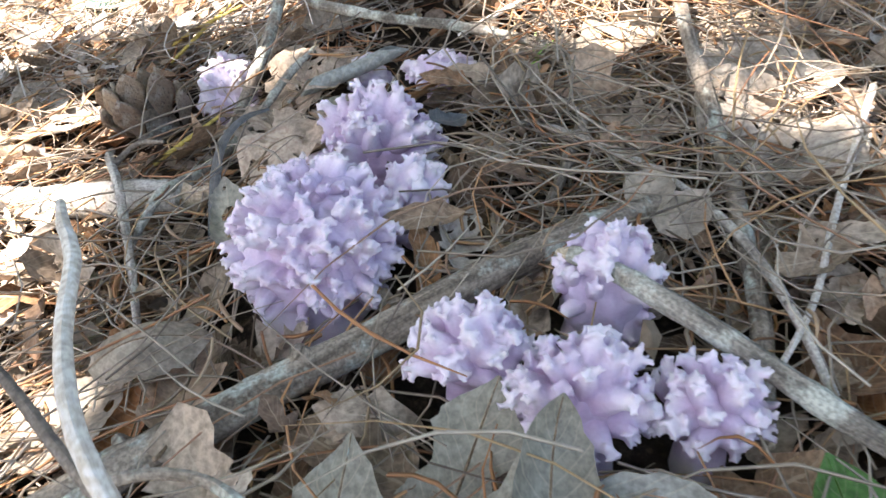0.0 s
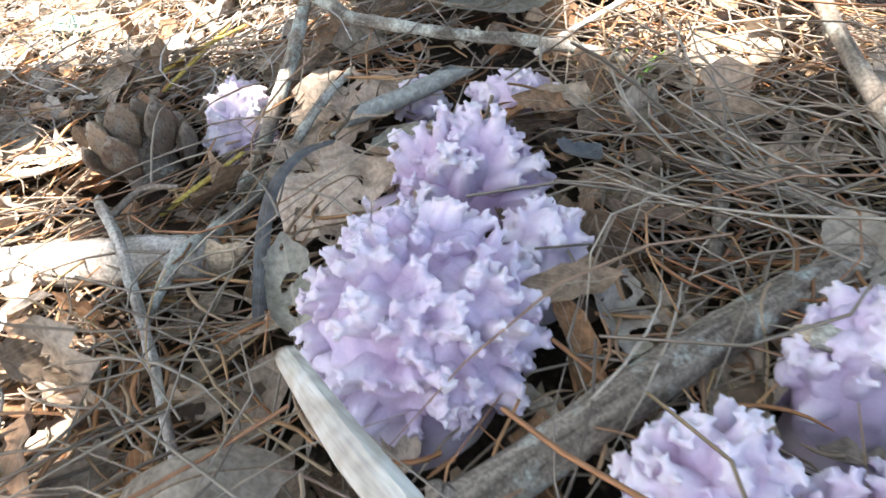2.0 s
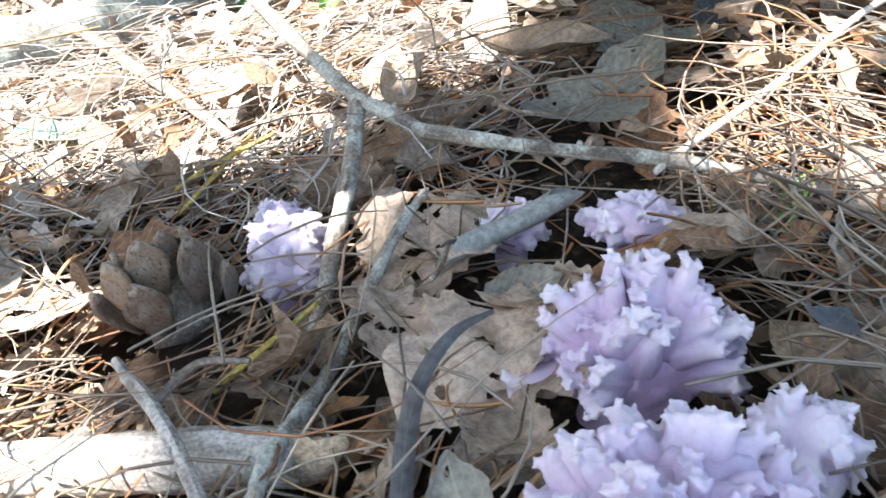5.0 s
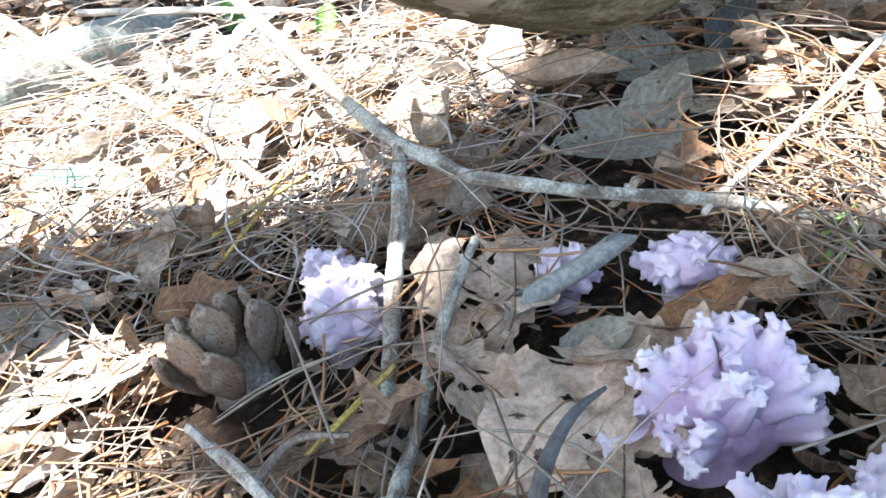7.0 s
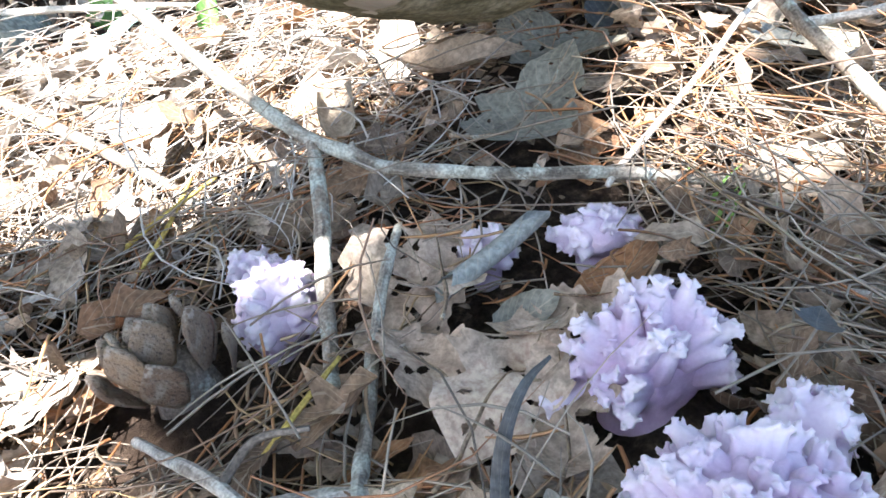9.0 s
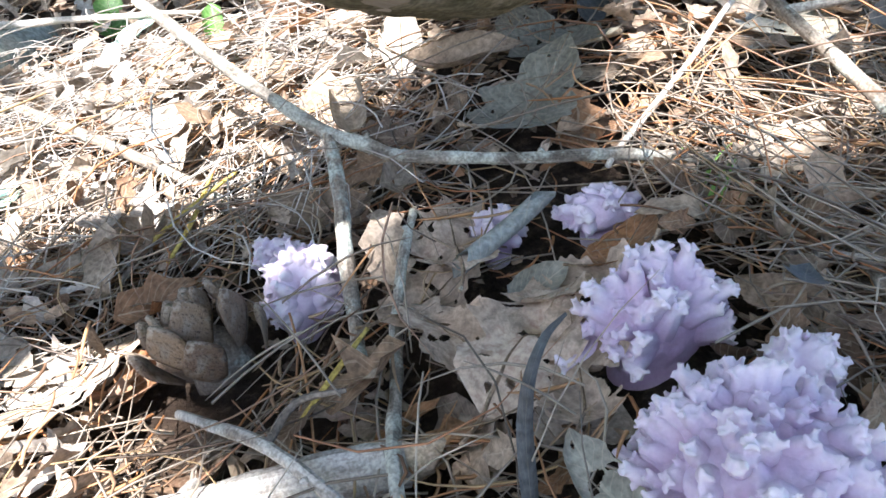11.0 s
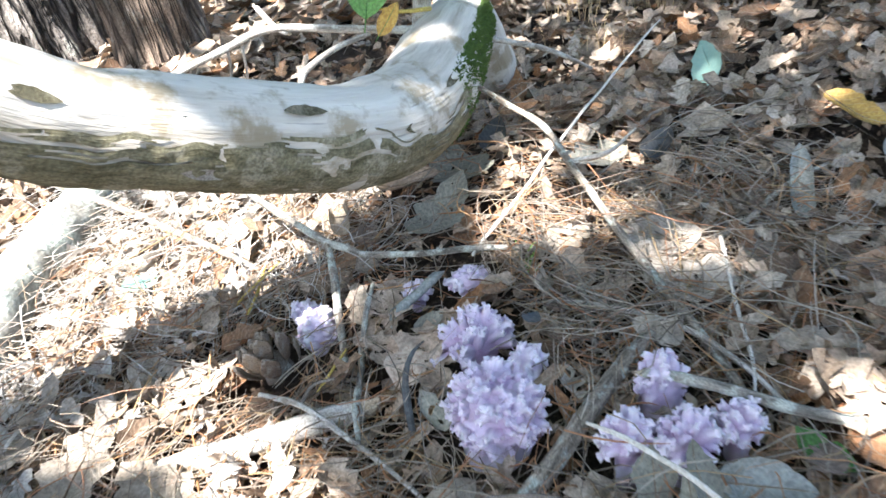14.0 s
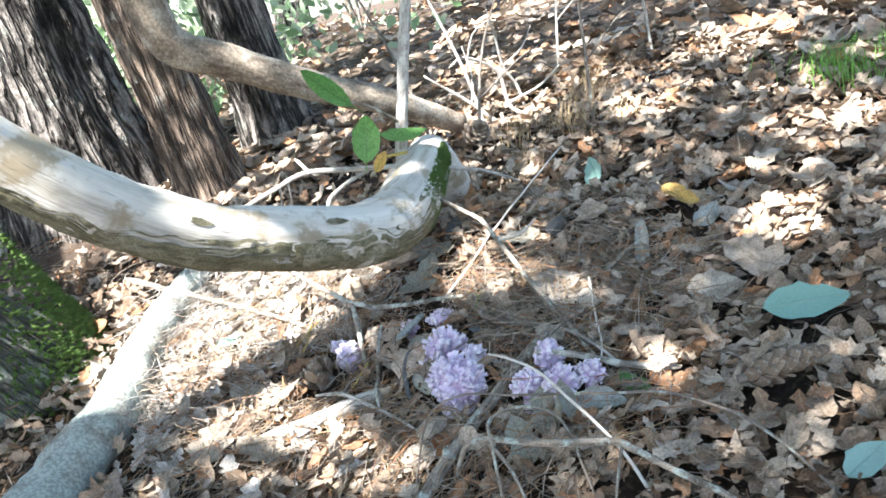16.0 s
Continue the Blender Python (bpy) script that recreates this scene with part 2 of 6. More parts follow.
def soil_material():
    mat, b = surface("forest_soil", 0.95, 0.15)
    c = mat.node_tree.nodes.new("ShaderNodeTexCoord")
    fine = noise_tex(mat, 150.0, c.outputs["Object"], 8.0, 0.7)
    big = noise_tex(mat, 9.0, c.outputs["Object"], 5.0, 0.6)
    colour = ramp(mat, fine, [(0.34, (0.016, 0.012, 0.009)), (0.53, (0.052, 0.038, 0.028)), (0.68, (0.17, 0.125, 0.088))])
    colour = mix(mat, ramp(mat, big, [(0.4, (0.0,)), (0.65, (0.55,))]), colour, (0.08, 0.052, 0.034))
    # a flat cover of small leaves out in the wood
    cells = node(mat, "ShaderNodeTexVoronoi", Scale=26.0, Randomness=1.0)
    link(mat, c.outputs["Object"], cells.inputs["Vector"])
    tone = mat.node_tree.nodes.new("ShaderNodeSeparateColor")
    link(mat, cells.outputs["Color"], tone.inputs[0])
    cover = ramp(mat, tone.outputs[0], [(0.0, (0.03, 0.022, 0.016)), (0.3, (0.11, 0.077, 0.05)), (0.6, (0.18, 0.135, 0.095)), (0.85, (0.08, 0.055, 0.038)), (1.0, (0.24, 0.195, 0.15))])
    out = mat.node_tree.nodes.new("ShaderNodeVectorMath")
    out.operation = "LENGTH"
    link(mat, c.outputs["Object"], out.inputs[0])
    colour = mix(mat, ramp(mat, math_node(mat, "MULTIPLY", out.outputs["Value"], 0.2), [(0.22, (0.0,)), (0.40, (0.9,))]), colour, cover)
    link(mat, colour, b.inputs["Base Color"])
    bump(mat, b, fine, 1.0, 0.006)
    return mat


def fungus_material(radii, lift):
    """Lilac flesh, paler towards the tips of the branches; plum hollows also carry painted shade."""
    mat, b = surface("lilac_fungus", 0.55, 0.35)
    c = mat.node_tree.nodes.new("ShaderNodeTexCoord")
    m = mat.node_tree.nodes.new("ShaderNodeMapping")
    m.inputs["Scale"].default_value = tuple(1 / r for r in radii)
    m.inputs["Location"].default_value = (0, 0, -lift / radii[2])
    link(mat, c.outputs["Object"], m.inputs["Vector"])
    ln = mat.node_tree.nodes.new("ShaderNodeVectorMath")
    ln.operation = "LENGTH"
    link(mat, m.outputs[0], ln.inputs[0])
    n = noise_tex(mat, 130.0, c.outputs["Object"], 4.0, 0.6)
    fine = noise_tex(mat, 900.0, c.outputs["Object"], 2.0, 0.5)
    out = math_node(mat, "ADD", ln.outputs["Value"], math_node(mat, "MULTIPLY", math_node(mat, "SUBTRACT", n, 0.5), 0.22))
    # the dip at 0.62 mixes plum pigment with shade painted between the branches
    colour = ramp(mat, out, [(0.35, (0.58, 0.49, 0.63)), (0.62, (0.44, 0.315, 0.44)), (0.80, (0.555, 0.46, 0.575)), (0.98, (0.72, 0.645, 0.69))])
    colour = mix(mat, ramp(mat, noise_tex(mat, 60.0, c.outputs["Object"]), [(0.52, (0.0,)), (0.72, (0.30,))]), colour, (0.62, 0.44, 0.58))
    colour = mix(mat, 0.12, colour, ramp(mat, fine, [(0.3, (0.3,)), (0.7, (0.8,))]), "OVERLAY")
    link(mat, colour, b.inputs["Base Color"])
    b.inputs["Subsurface Weight"].default_value = 0.25
    b.inputs["Subsurface Radius"].default_value = (0.0025, 0.0018, 0.0025)
    b.inputs["Subsurface Scale"].default_value = 1.0
    bump(mat, b, fine, 0.25, 0.0004)
    return mat


def cone_material():
    mat, b = surface("weathered_cone_scale", 0.7, 0.3)
    rnd = mat.node_tree.nodes.new("ShaderNodeObjectInfo").outputs["Random"]
    c = mat.node_tree.nodes.new("ShaderNodeTexCoord")
    n = noise_tex(mat, 2.6, c.outputs["Object"], 5.0, 0.6)
    colour = ramp(mat, rnd, [(0.0, (0.12, 0.075, 0.048)), (0.4, (0.30, 0.215, 0.14)), (0.7, (0.16, 0.105, 0.068)), (1.0, (0.36, 0.29, 0.21))])
    colour = mix(mat, ramp(mat, n, [(0.50, (0.0,)), (0.66, (0.7,))]), colour, (0.28, 0.245, 0.195))
    sep = mat.node_tree.nodes.new("ShaderNodeSeparateXYZ")
    link(mat, c.outputs["Object"], sep.inputs[0])
    fine = noise_tex(mat, 9.0, c.outputs["Object"], 4.0, 0.7)
    worn = math_node(mat, "MULTIPLY", ramp(mat, sep.outputs[0], [(0.72, (0.0,)), (0.94, (0.6,))]), ramp(mat, fine, [(0.44, (0.0,)), (0.56, (1.0,))]))
    colour = mix(mat, worn, colour, (0.46, 0.41, 0.34))
    colour = mix(mat, ramp(mat, noise_tex(mat, 16.0, c.outputs["Object"], 4.0, 0.7), [(0.54, (0.0,)), (0.64, (0.8,))]), colour, (0.06, 0.04, 0.03))
    link(mat, colour, b.inputs["Base Color"])
    bump(mat, b, fine, 0.7, 0.0025)
    return mat


def grass_material():
    mat, b = surface("grass_blade", 0.5, 0.4)
    rnd = mat.node_tree.nodes.new("ShaderNodeNewGeometry").outputs["Random Per Island"]
    c = mat.node_tree.nodes.new("ShaderNodeTexCoord")
    colour = mix(mat, 0.3, ramp(mat, rnd, [(0.0, (0.13, 0.33, 0.04)), (1.0, (0.24, 0.42, 0.09))]), ramp(mat, noise_tex(mat, 120.0, c.outputs["Object"]), [(0.3, (0.3,)), (0.7, (0.8,))]), "OVERLAY")
    link(mat, colour, b.inputs["Base Color"])
    return mat


M_LOG, M_MOSS, M_SOIL, M_CONE, M_GRASS = log_material(), moss_material(), soil_material(), cone_material(), grass_material()
M_STRAW = bark_material("dry_straw", (0.40, 0.27, 0.14), (0.60, 0.45, 0.26), cover=0.0)
M_OCHRE = bark_material("yellow_straw", (0.45, 0.33, 0.08), (0.62, 0.48, 0.14), cover=0.0)


# ---- shapes ----
SWELLS = ((0.024, 0.06, 0.52, 0.0242), (-0.016, -0.18, 0.44, 0.0162), (-0.012, 0.27, 0.22, 0.02))     # height, x, y, width
MOUNDS = ((0.018, -0.012, 0.287, 0.0022), (0.010, 0.062, 0.250, 0.0008), (0.006, 0.040, 0.215, 0.0006), (0.012, -0.016, 0.338, 0.0009))  # litter heaped round the fungi


def lie_of_land(x, y):
    """The slope with its swells; x and y may be arrays."""
    z = 0.002 + 0.150 * 1.2 * np.tanh(x / 1.2) + 0.160 * 1.2 * np.tanh(y / 1.2)
    for h, a, b, w in SWELLS:
        z = z + h * np.exp(-((x - a) ** 2 + (y - b) ** 2) / w)
    return z


def ground_all(x, y):
    z = lie_of_land(x, y)
    for h, a, b, w in MOUNDS:
        z = z + h * np.exp(-((x - a) ** 2 + (y - b) ** 2) / w)
    return z


def ground_z(x, y):
    return float(ground_all(x, y))


def on_ground(x, y, h=0.0):
    return Vector((x, y, ground_z(x, y) + h))


def mesh_of(name, verts, faces, mat, uvs=None, smooth=True):
    me = bpy.data.meshes.new(name)
    me.from_pydata([tuple(v) for v in verts], [], faces)
    if uvs is not None:
        layer = me.uv_layers.new(name="UVMap")
        order = np.empty(len(me.loops), dtype=np.int32)
        me.loops.foreach_get("vertex_index", order)
        layer.data.foreach_set("uv", np.asarray(uvs, dtype=np.float32)[order].ravel())
    me.polygons.foreach_set("use_smooth", [smooth] * len(me.polygons))
    me.materials.append(mat)
    me.update()
    return me


def part(name, me, parent, label=""):
    ob = new(name, me)
    ob.parent = parent
    return tagged(ob, label)


def curve_points(pts, radii, step):
    """A smooth line through the points, with a radius at every place."""
    P = [Vector(p) for p in pts]
    P = [P[0] * 2 - P[1]] + P + [P[-1] * 2 - P[-2]]
    out = []
    for i in range(1, len(P) - 2):
        a, b, c, d = P[i - 1:i + 3]
        n = max(2, int((c - b).length / step))
        for k in range(n):
            t = k / n
            q = 0.5 * ((2 * b) + (c - a) * t + (2 * a - 5 * b + 4 * c - d) * t * t + (3 * b - a - 3 * c + d) * t ** 3)
            out.append((q, radii[i - 1] * (1 - t) + radii[i] * t))
    out.append((P[-2], radii[-1]))
    return out


def tube_arrays(pts, radii, sides=9, step=0.006, rough=0.12, seed=0, wob=0.0, lump=90.0):
    line = curve_points(pts, radii, step)
    off = Vector((seed * 3.17, seed * 1.31, seed * 0.77))
    verts, faces, uvs = [], [], []
    run, prev = 0.0, None
    side = Vector((0, 0, 1))
    for i, (p, r) in enumerate(line):
        a, b = line[max(i - 1, 0)][0], line[min(i + 1, len(line) - 1)][0]
        tan = (b - a).normalized()
        side = (side - tan * side.dot(tan))
        if side.length < 1e-4:
            side = tan.orthogonal()
        side.normalize()
        up = tan.cross(side)
        if prev is not None:
            run += (p - prev).length
        prev = p
        c = p + wob * (noise.noise_vector(p * 25.0 + off))
        for k in range(sides + 1):
            ang = 2 * math.pi * (k % sides) / sides
            way = side * math.cos(ang) + up * math.sin(ang)
            q = c + way * r
            rr = r * (1 + rough * noise.noise(q * lump + off) + 0.5 * rough * noise.noise(q * lump * 3.1 + off))
            verts.append(c + way * rr)
            uvs.append((run + seed * 0.37, k / sides * 2 * math.pi * r))
    n = sides + 1
    for i in range(len(line) - 1):
        for k in range(sides):
            faces.append((i * n + k, i * n + k + 1, (i + 1) * n + k + 1, (i + 1) * n + k))
    for i, flip in ((0, True), (len(line) - 1, False)):
        centre = len(verts)
        c = line[i][0]
        nxt = line[1][0] if i == 0 else line[-2][0]
        verts.append(c + (c - nxt).normalized() * line[i][1] * 0.3)
        uvs.append((uvs[i * n][0] + 0.002, 0.0))
        for k in range(sides):
            tri = (i * n + k, i * n + k + 1, centre)
            faces.append(tri[::-1] if flip else tri)
    return verts, faces, uvs


STICKS = []


def stick(name, pts, radii, mat, label, sides=9, step=0.006, rough=0.14, seed=0, wob=0.001, parent=None, category="stick", group="", lump=90.0):
    if not isinstance(radii, (list, tuple)):
        radii = [radii] * len(pts)
    v, f, u = tube_arrays(pts, radii, sides, step, rough, seed, wob, lump)
    ob = new(name, mesh_of(name, v, f, mat, u))
    if parent is not None:
        ob.parent = parent
        return tagged(ob, label)
    tagged(ob, label, category, group)
    for (p, r), (q, s) in zip(zip(pts, radii), zip(pts[1:], radii[1:])):
        if r > 0.0022 and p[2] - ground_z(p[0], p[1]) < 0.035:
            STICKS.append((p[0], p[1], q[0], q[1], r))
    rg = random.Random(seed * 7 + 1)
    # snapped ends and small knots
    for p, q, r in ((pts[-1], pts[-2], radii[-1]), (pts[0], pts[1], radii[0])):
        if r > 0.0012:
            p, q = Vector(p), Vector(q)
            way = (p - q).normalized()
            v, f, u = tube_arrays([p - way * r * 0.4, p + way * r * 0.7, p + way * r * 1.5 + way.orthogonal() * r * 0.4], [r * 0.85, r * 0.7, r * 0.2], 7, r * 0.5, 0.35, seed, 0.0, 700.0)
            part("broken_end", mesh_of("broken_end", v, f, M_SNAP, u), ob, "pale splintered wood")
    line = curve_points(pts, radii, 0.01)
    for k in range(min(4, len(line) // 6)):
        p, r = line[rg.randrange(1, len(line) - 1)]
        if 0.0012 < r < 0.012:
            way = Vector((rg.gauss(0, 1), rg.gauss(0, 1), rg.uniform(0, 1.2))).normalized()
            v, f, u = tube_arrays([p + way * r * 0.5, p + way * r * 1.15, p + way * r * 1.6], [r * 0.75, r * 0.5, r * 0.25], 6, r * 0.5, 0.2, seed + k, 0.0, 500.0)
            part("knot", mesh_of("knot", v, f, mat, u), ob)
    return ob


def leaf_arrays(seed, length, width, lobes=0, depth=0.4, curl=0.2, cup=0.6, crinkle=0.05, holes=0.0, nu=12, nv=8, twist=0.0, tip=0.85, ragged=0.22):
    """A leaf that lies along x, about its middle; cup: the angle to which it is rolled across; holes: share eaten away."""
    rng = random.Random(seed)
    off = Vector((seed * 1.7, seed * 0.9, seed * 2.3))
    verts, uvs, faces = [], [], []
    skew = rng.uniform(-0.12, 0.12)
    for i in range(nu + 1):
        u = i / nu
        w = math.sin(math.pi * min(max(u, 0.0), 1.0) ** tip) ** 0.75 if 0 < u < 1 else 0.03
        if lobes:
            w *= 1 - depth * (0.5 + 0.5 * math.cos(2 * math.pi * lobes * u)) ** 1.5
        w = max(w, 0.03) * width / 2
        for j in range(nv + 1):
            v = 2 * j / nv - 1
            side_no = 1.0 if v > 0 else -1.0
            edge = 1 + ragged * noise.noise(Vector((u * 7, side_no * 3, seed))) + 0.6 * ragged * noise.noise(Vector((u * 19, side_no * 5, seed)))
            y = v * w * edge
            x = (u - 0.5) * length + skew * abs(v) * w
            big = width / 2
            if abs(cup) > 0.01:
                R = big / cup
                yy, zz = R * math.sin(y / R), R * (1 - math.cos(y / R))
            else:
                yy, zz = y, 0.0
            bend = curl * ((u - 0.5) * 2) ** 2 * length * 0.5 + 0.25 * curl * length * math.sin(u * 5.0 + seed)
            zz += bend
            q = Vector((x, y, 0)) * 38 + off
            zz += crinkle * width * noise.noise(q) + 0.4 * crinkle * width * noise.noise(q * 2.7)
            if twist:
                a = twist * (u - 0.5)
                yy, zz = yy * math.cos(a) - zz * math.sin(a), yy * math.sin(a) + zz * math.cos(a)
            verts.append((x, yy, zz))
            uvs.append((u, j / nv))
    n = nv + 1
    for i in range(nu):
        for j in range(nv):
            q = Vector(((i + 0.5) / nu * length * 150, (j + 0.5) / nv * width * 150, seed * 5.1))
            if holes and noise.noise(q) > 0.62 - holes:
                continue
            faces.append((i * n + j, (i + 1) * n + j, (i + 1) * n + j + 1, i * n + j + 1))
    return verts, faces, uvs


def placed(x, y, h=0.004, yaw=0.0, pitch=0.0, roll=0.0, size=1.0):
    """A pose on the ground that follows its slope."""
    e = 0.01
    nrm = Vector((ground_z(x - e, y) - ground_z(x + e, y), ground_z(x, y - e) - ground_z(x, y + e), 2 * e)).normalized()
    tilt = Vector((0, 0, 1)).rotation_difference(nrm).to_matrix().to_4x4()
    return Matrix.Translation(on_ground(x, y, h)) @ tilt @ pose(0, 0, 0, 0, 0, yaw) @ pose(0, 0, 0, roll, pitch, 0) @ Matrix.Scale(size, 4)


HEROES = []


def leaf(name, m, mat, label, category="leaf", group="", thick=0.0, **shape):
    if shape.get("holes"):
        shape["nu"], shape["nv"] = 3 * shape.get("nu", 12), 3 * shape.get("nv", 8)
    v, f, u = leaf_arrays(**shape)
    ob = new(name, mesh_of(name, v, f, mat, u))
    ob.matrix_basis = m
    HEROES.append((m.translation.x, m.translation.y, shape["length"] * 0.40))
    tagged(ob, label, category, group)
    # midrib and stalk
    nv, nu, s = shape.get("nv", 8), shape.get("nu", 12), shape["length"]
    rib = [Vector(v[i * (nv + 1) + nv // 2]) for i in range(0, nu + 1, 2)]
    if s > 0.03 and shape.get("cup", 0.6) < 1.6:
        a, b, c = tube_arrays(rib, [s * (0.013 - 0.010 * i / len(rib)) for i in range(len(rib))], 4, s * 0.12, 0.1, 1)
        part("midrib", mesh_of("midrib", a, b, M_STALK if mat not in (M_MINT, M_GREEN) else mat, c), ob)
        way = (rib[0] - rib[1]).normalized() * s
        a, b, c = tube_arrays([rib[0] - way * 0.02, rib[0] + way * 0.08 + Vector((0, 0.02 * s, 0)), rib[0] + way * 0.17 + Vector((0, 0.05 * s, 0.01 * s))], [s * 0.013, s * 0.012, s * 0.015], 5, s * 0.04, 0.1, 2)
        part("stalk", mesh_of("stalk", a, b, M_STALK, c), ob)
    return ob


def merged(name, pieces, mat, label, category):
    """Many small pieces as one mesh; pieces: (verts n x 3, faces m x 3 or 4 as lists, uvs)."""
    V, F, U, base = [], [], [], 0
    for v, f, u in pieces:
        V.append(v)
        U.append(u)
        F.extend([tuple(i + base for i in face) for face in f])
        base += len(v)
    V, U = np.concatenate(V), np.concatenate(U)
    ob = new(name, mesh_of(name, V, F, mat, U))
    return tagged(ob, label, category, kind="stuff")


def moved(arr, m):
    a = np.asarray(arr)
    r = np.array(m.to_3x3())
    return a @ r.T + np.array(m.translation)


# ---- ground ----
def build_ground():
    n = 260
    t = np.linspace(-1, 1, n)
    k = 6.2
    line = np.sinh(k * t) / np.sinh(k) * 90.0
    verts, faces = [], []
    for b in line:
        for a in line:
            x, y = a + 0.05, b + 0.45
            d = math.hypot(a, b)
            z = ground_z(x, y)
            amp = min(1.0, 0.6 + d)
            z += amp * (0.006 * noise.noise(Vector((x * 14, y * 14, 0.3))) + 0.0035 * noise.noise(Vector((x * 45, y * 45, 1.7))))
            z -= 0.006 + 0.006 * math.exp(-d * d / 0.4)
            if d > 3:
                z += 0.05 * (d - 3) ** 0.5 * noise.noise(Vector((x * 0.3, y * 0.3, 4.0)))
            verts.append((x, y, z))
    for j in range(n - 1):
        for i in range(n - 1):
            faces.append((j * n + i, j * n + i + 1, (j + 1) * n + i + 1, (j + 1) * n + i))
    ob = new("ground", mesh_of("ground", verts, faces, M_SOIL))
    return tagged(ob, "dark crumbly forest soil under needles and leaves", "ground", kind="structure")


build_ground()

# ---- the bent log, trees and saplings ----
def build_bent_log():
    root = tagged(new("bent_log"), "bent barkless trunk, bleached pale above and mossy at its bend", "log")
    pts = [(-1.10, -0.02, 1.00), (-0.80, 0.11, 0.79), (-0.585, 0.225, 0.600), (-0.447, 0.313, 0.468), (-0.345, 0.355, 0.346), (-0.252, 0.383, 0.269), (-0.175, 0.41, 0.232), (-0.104, 0.433, 0.207), (-0.04, 0.461, 0.189), (0.014, 0.517, 0.183), (0.06, 0.576, 0.198), (0.098, 0.629, 0.215), (0.125, 0.67, 0.215), (0.16, 0.72, 0.15)]
    rad = [0.027, 0.029, 0.0315, 0.0324, 0.0333, 0.0342, 0.0352, 0.0361, 0.0379, 0.0411, 0.0392, 0.034, 0.031, 0.034]
    v, f, u = tube_arrays(pts, rad, 40, 0.007, 0.10, 3, 0.0, 16.0)
    part("trunk", mesh_of("trunk", v, f, M_LOG, u), root, "bleached grey-white wood with brown stains")
    # old bark left on the flank and belly, with a torn edge
    line = curve_points(pts, rad, 0.0028)
    verts, faces, uvs, n = [], [], [], 52
    for i, (p, r) in enumerate(line):
        tan = (line[min(i + 1, len(line) - 1)][0] - line[max(i - 1, 0)][0]).normalized()
        up = (Vector((0, 0, 1)) - tan * tan.z).normalized()
        front = tan.cross(up)
        if front.y > 0:
            front = -front
        hi = 0.12 + 0.30 * noise.noise(Vector((p.x * 14, 0.5, 0))) + 0.22 * noise.noise(Vector((p.x * 55, 2.5, 0)))
        if p.x < -0.22:
            hi -= (-0.22 - p.x) * 5
        lo = -1.7 + 0.4 * noise.noise(Vector((p.x * 20, 7.5, 0)))
        for k in range(n + 1):
            a = hi + (lo - hi) * k / n
            way = front * math.cos(a) + up * math.sin(a)
            q = p + way * r
            verts.append(p + way * (r * (1.035 + 0.05 * noise.noise(q * 16 + Vector((9.51, 3.93, 2.31)))) + 0.0012 * noise.noise(q * 120)))
            uvs.append((p.x * 1.1, k / n * 0.09))
    for i in range(len(line) - 1):
        if line[i][0].x > 0.03 or line[i][0].x < -0.40:
            continue
        for k in range(n):
            if noise.noise(Vector((line[i][0].x * 16, k * 0.42, 8.0))) + 0.6 * noise.noise(Vector((line[i][0].x * 42, k * 1.0, 5.0))) > 2.4 * k / n - 0.15:
                continue
            b = i * (n + 1) + k
            faces.append((b, b + 1, b + n + 2, b + n + 1))
    part("bark", mesh_of("bark", verts, faces, M_LOGBARK, uvs), root, "olive brown bark left on the underside")
    # moss on the bend: a skin just proud of the wood
    line = curve_points(pts, rad, 0.004)
    verts, faces = [], []
    rng = random.Random(5)
    blades = []
    for p, r in line:
        if 0.0 < p.x < 0.11:
            for k in range(420):
                a = rng.uniform(0, 2 * math.pi)
                way = Vector((math.cos(a) * 0.75, math.cos(a) * -0.6, math.sin(a)))
                dens = noise.noise(Vector((p.x * 30, a * 1.3, 2.0))) + (0.8 if way.x > 0.25 and way.z < 0.62 and p.x > 0.02 else -0.5)
                if dens > 0.12:
                    blades.append((p + way.normalized() * r * 0.97, way.normalized()))
    for q, way in blades:
        side = way.orthogonal().normalized()
        side = Matrix.Rotation(rng.uniform(0, 6.28), 3, way) @ side
        h, w = rng.uniform(0.002, 0.005), rng.uniform(0.0014, 0.0030)
        b = len(verts)
        lean = Vector((rng.uniform(-1, 1), rng.uniform(-1, 1), rng.uniform(-0.4, 1))) * 0.002
        verts += [q - side * w, q + side * w, q + way * h + lean, q + way.cross(side) * w]
        faces += [(b, b + 1, b + 2), (b + 1, b + 3, b + 2), (b + 3, b, b + 2)]
    part("moss", mesh_of("moss", verts, faces, M_MOSS), root, "green moss at the bend")
    # flakes of old bark on the flank
    for k in range(16):
        i = rng.randrange(len(line))
        p, r = line[i]
        if not -0.34 < p.x < 0.03:
            continue
        tan = (line[min(i + 1, len(line) - 1)][0] - line[max(i - 1, 0)][0]).normalized()
        a = rng.uniform(-1.3, 0.9)
        way = (Vector((0, -1, 0)) * math.cos(a) + Vector((0, 0, 1)) * math.sin(a))
        way = (way - tan * way.dot(tan)).normalized()
        vv, ff, uu = leaf_arrays(seed=60 + k, length=rng.uniform(0.018, 0.045), width=rng.uniform(0.006, 0.014), cup=0.3, crinkle=0.05, nu=8, nv=4, curl=0.0)
        m = Matrix((tan, way.cross(tan), way)).transposed().to_4x4()
        m.translation = p + way * (r * 1.02)
        part("bark_flake", mesh_of("bark_flake", moved(vv, m), ff, M_LOGBARK if k % 2 else M_PALESTICK, uu), root)
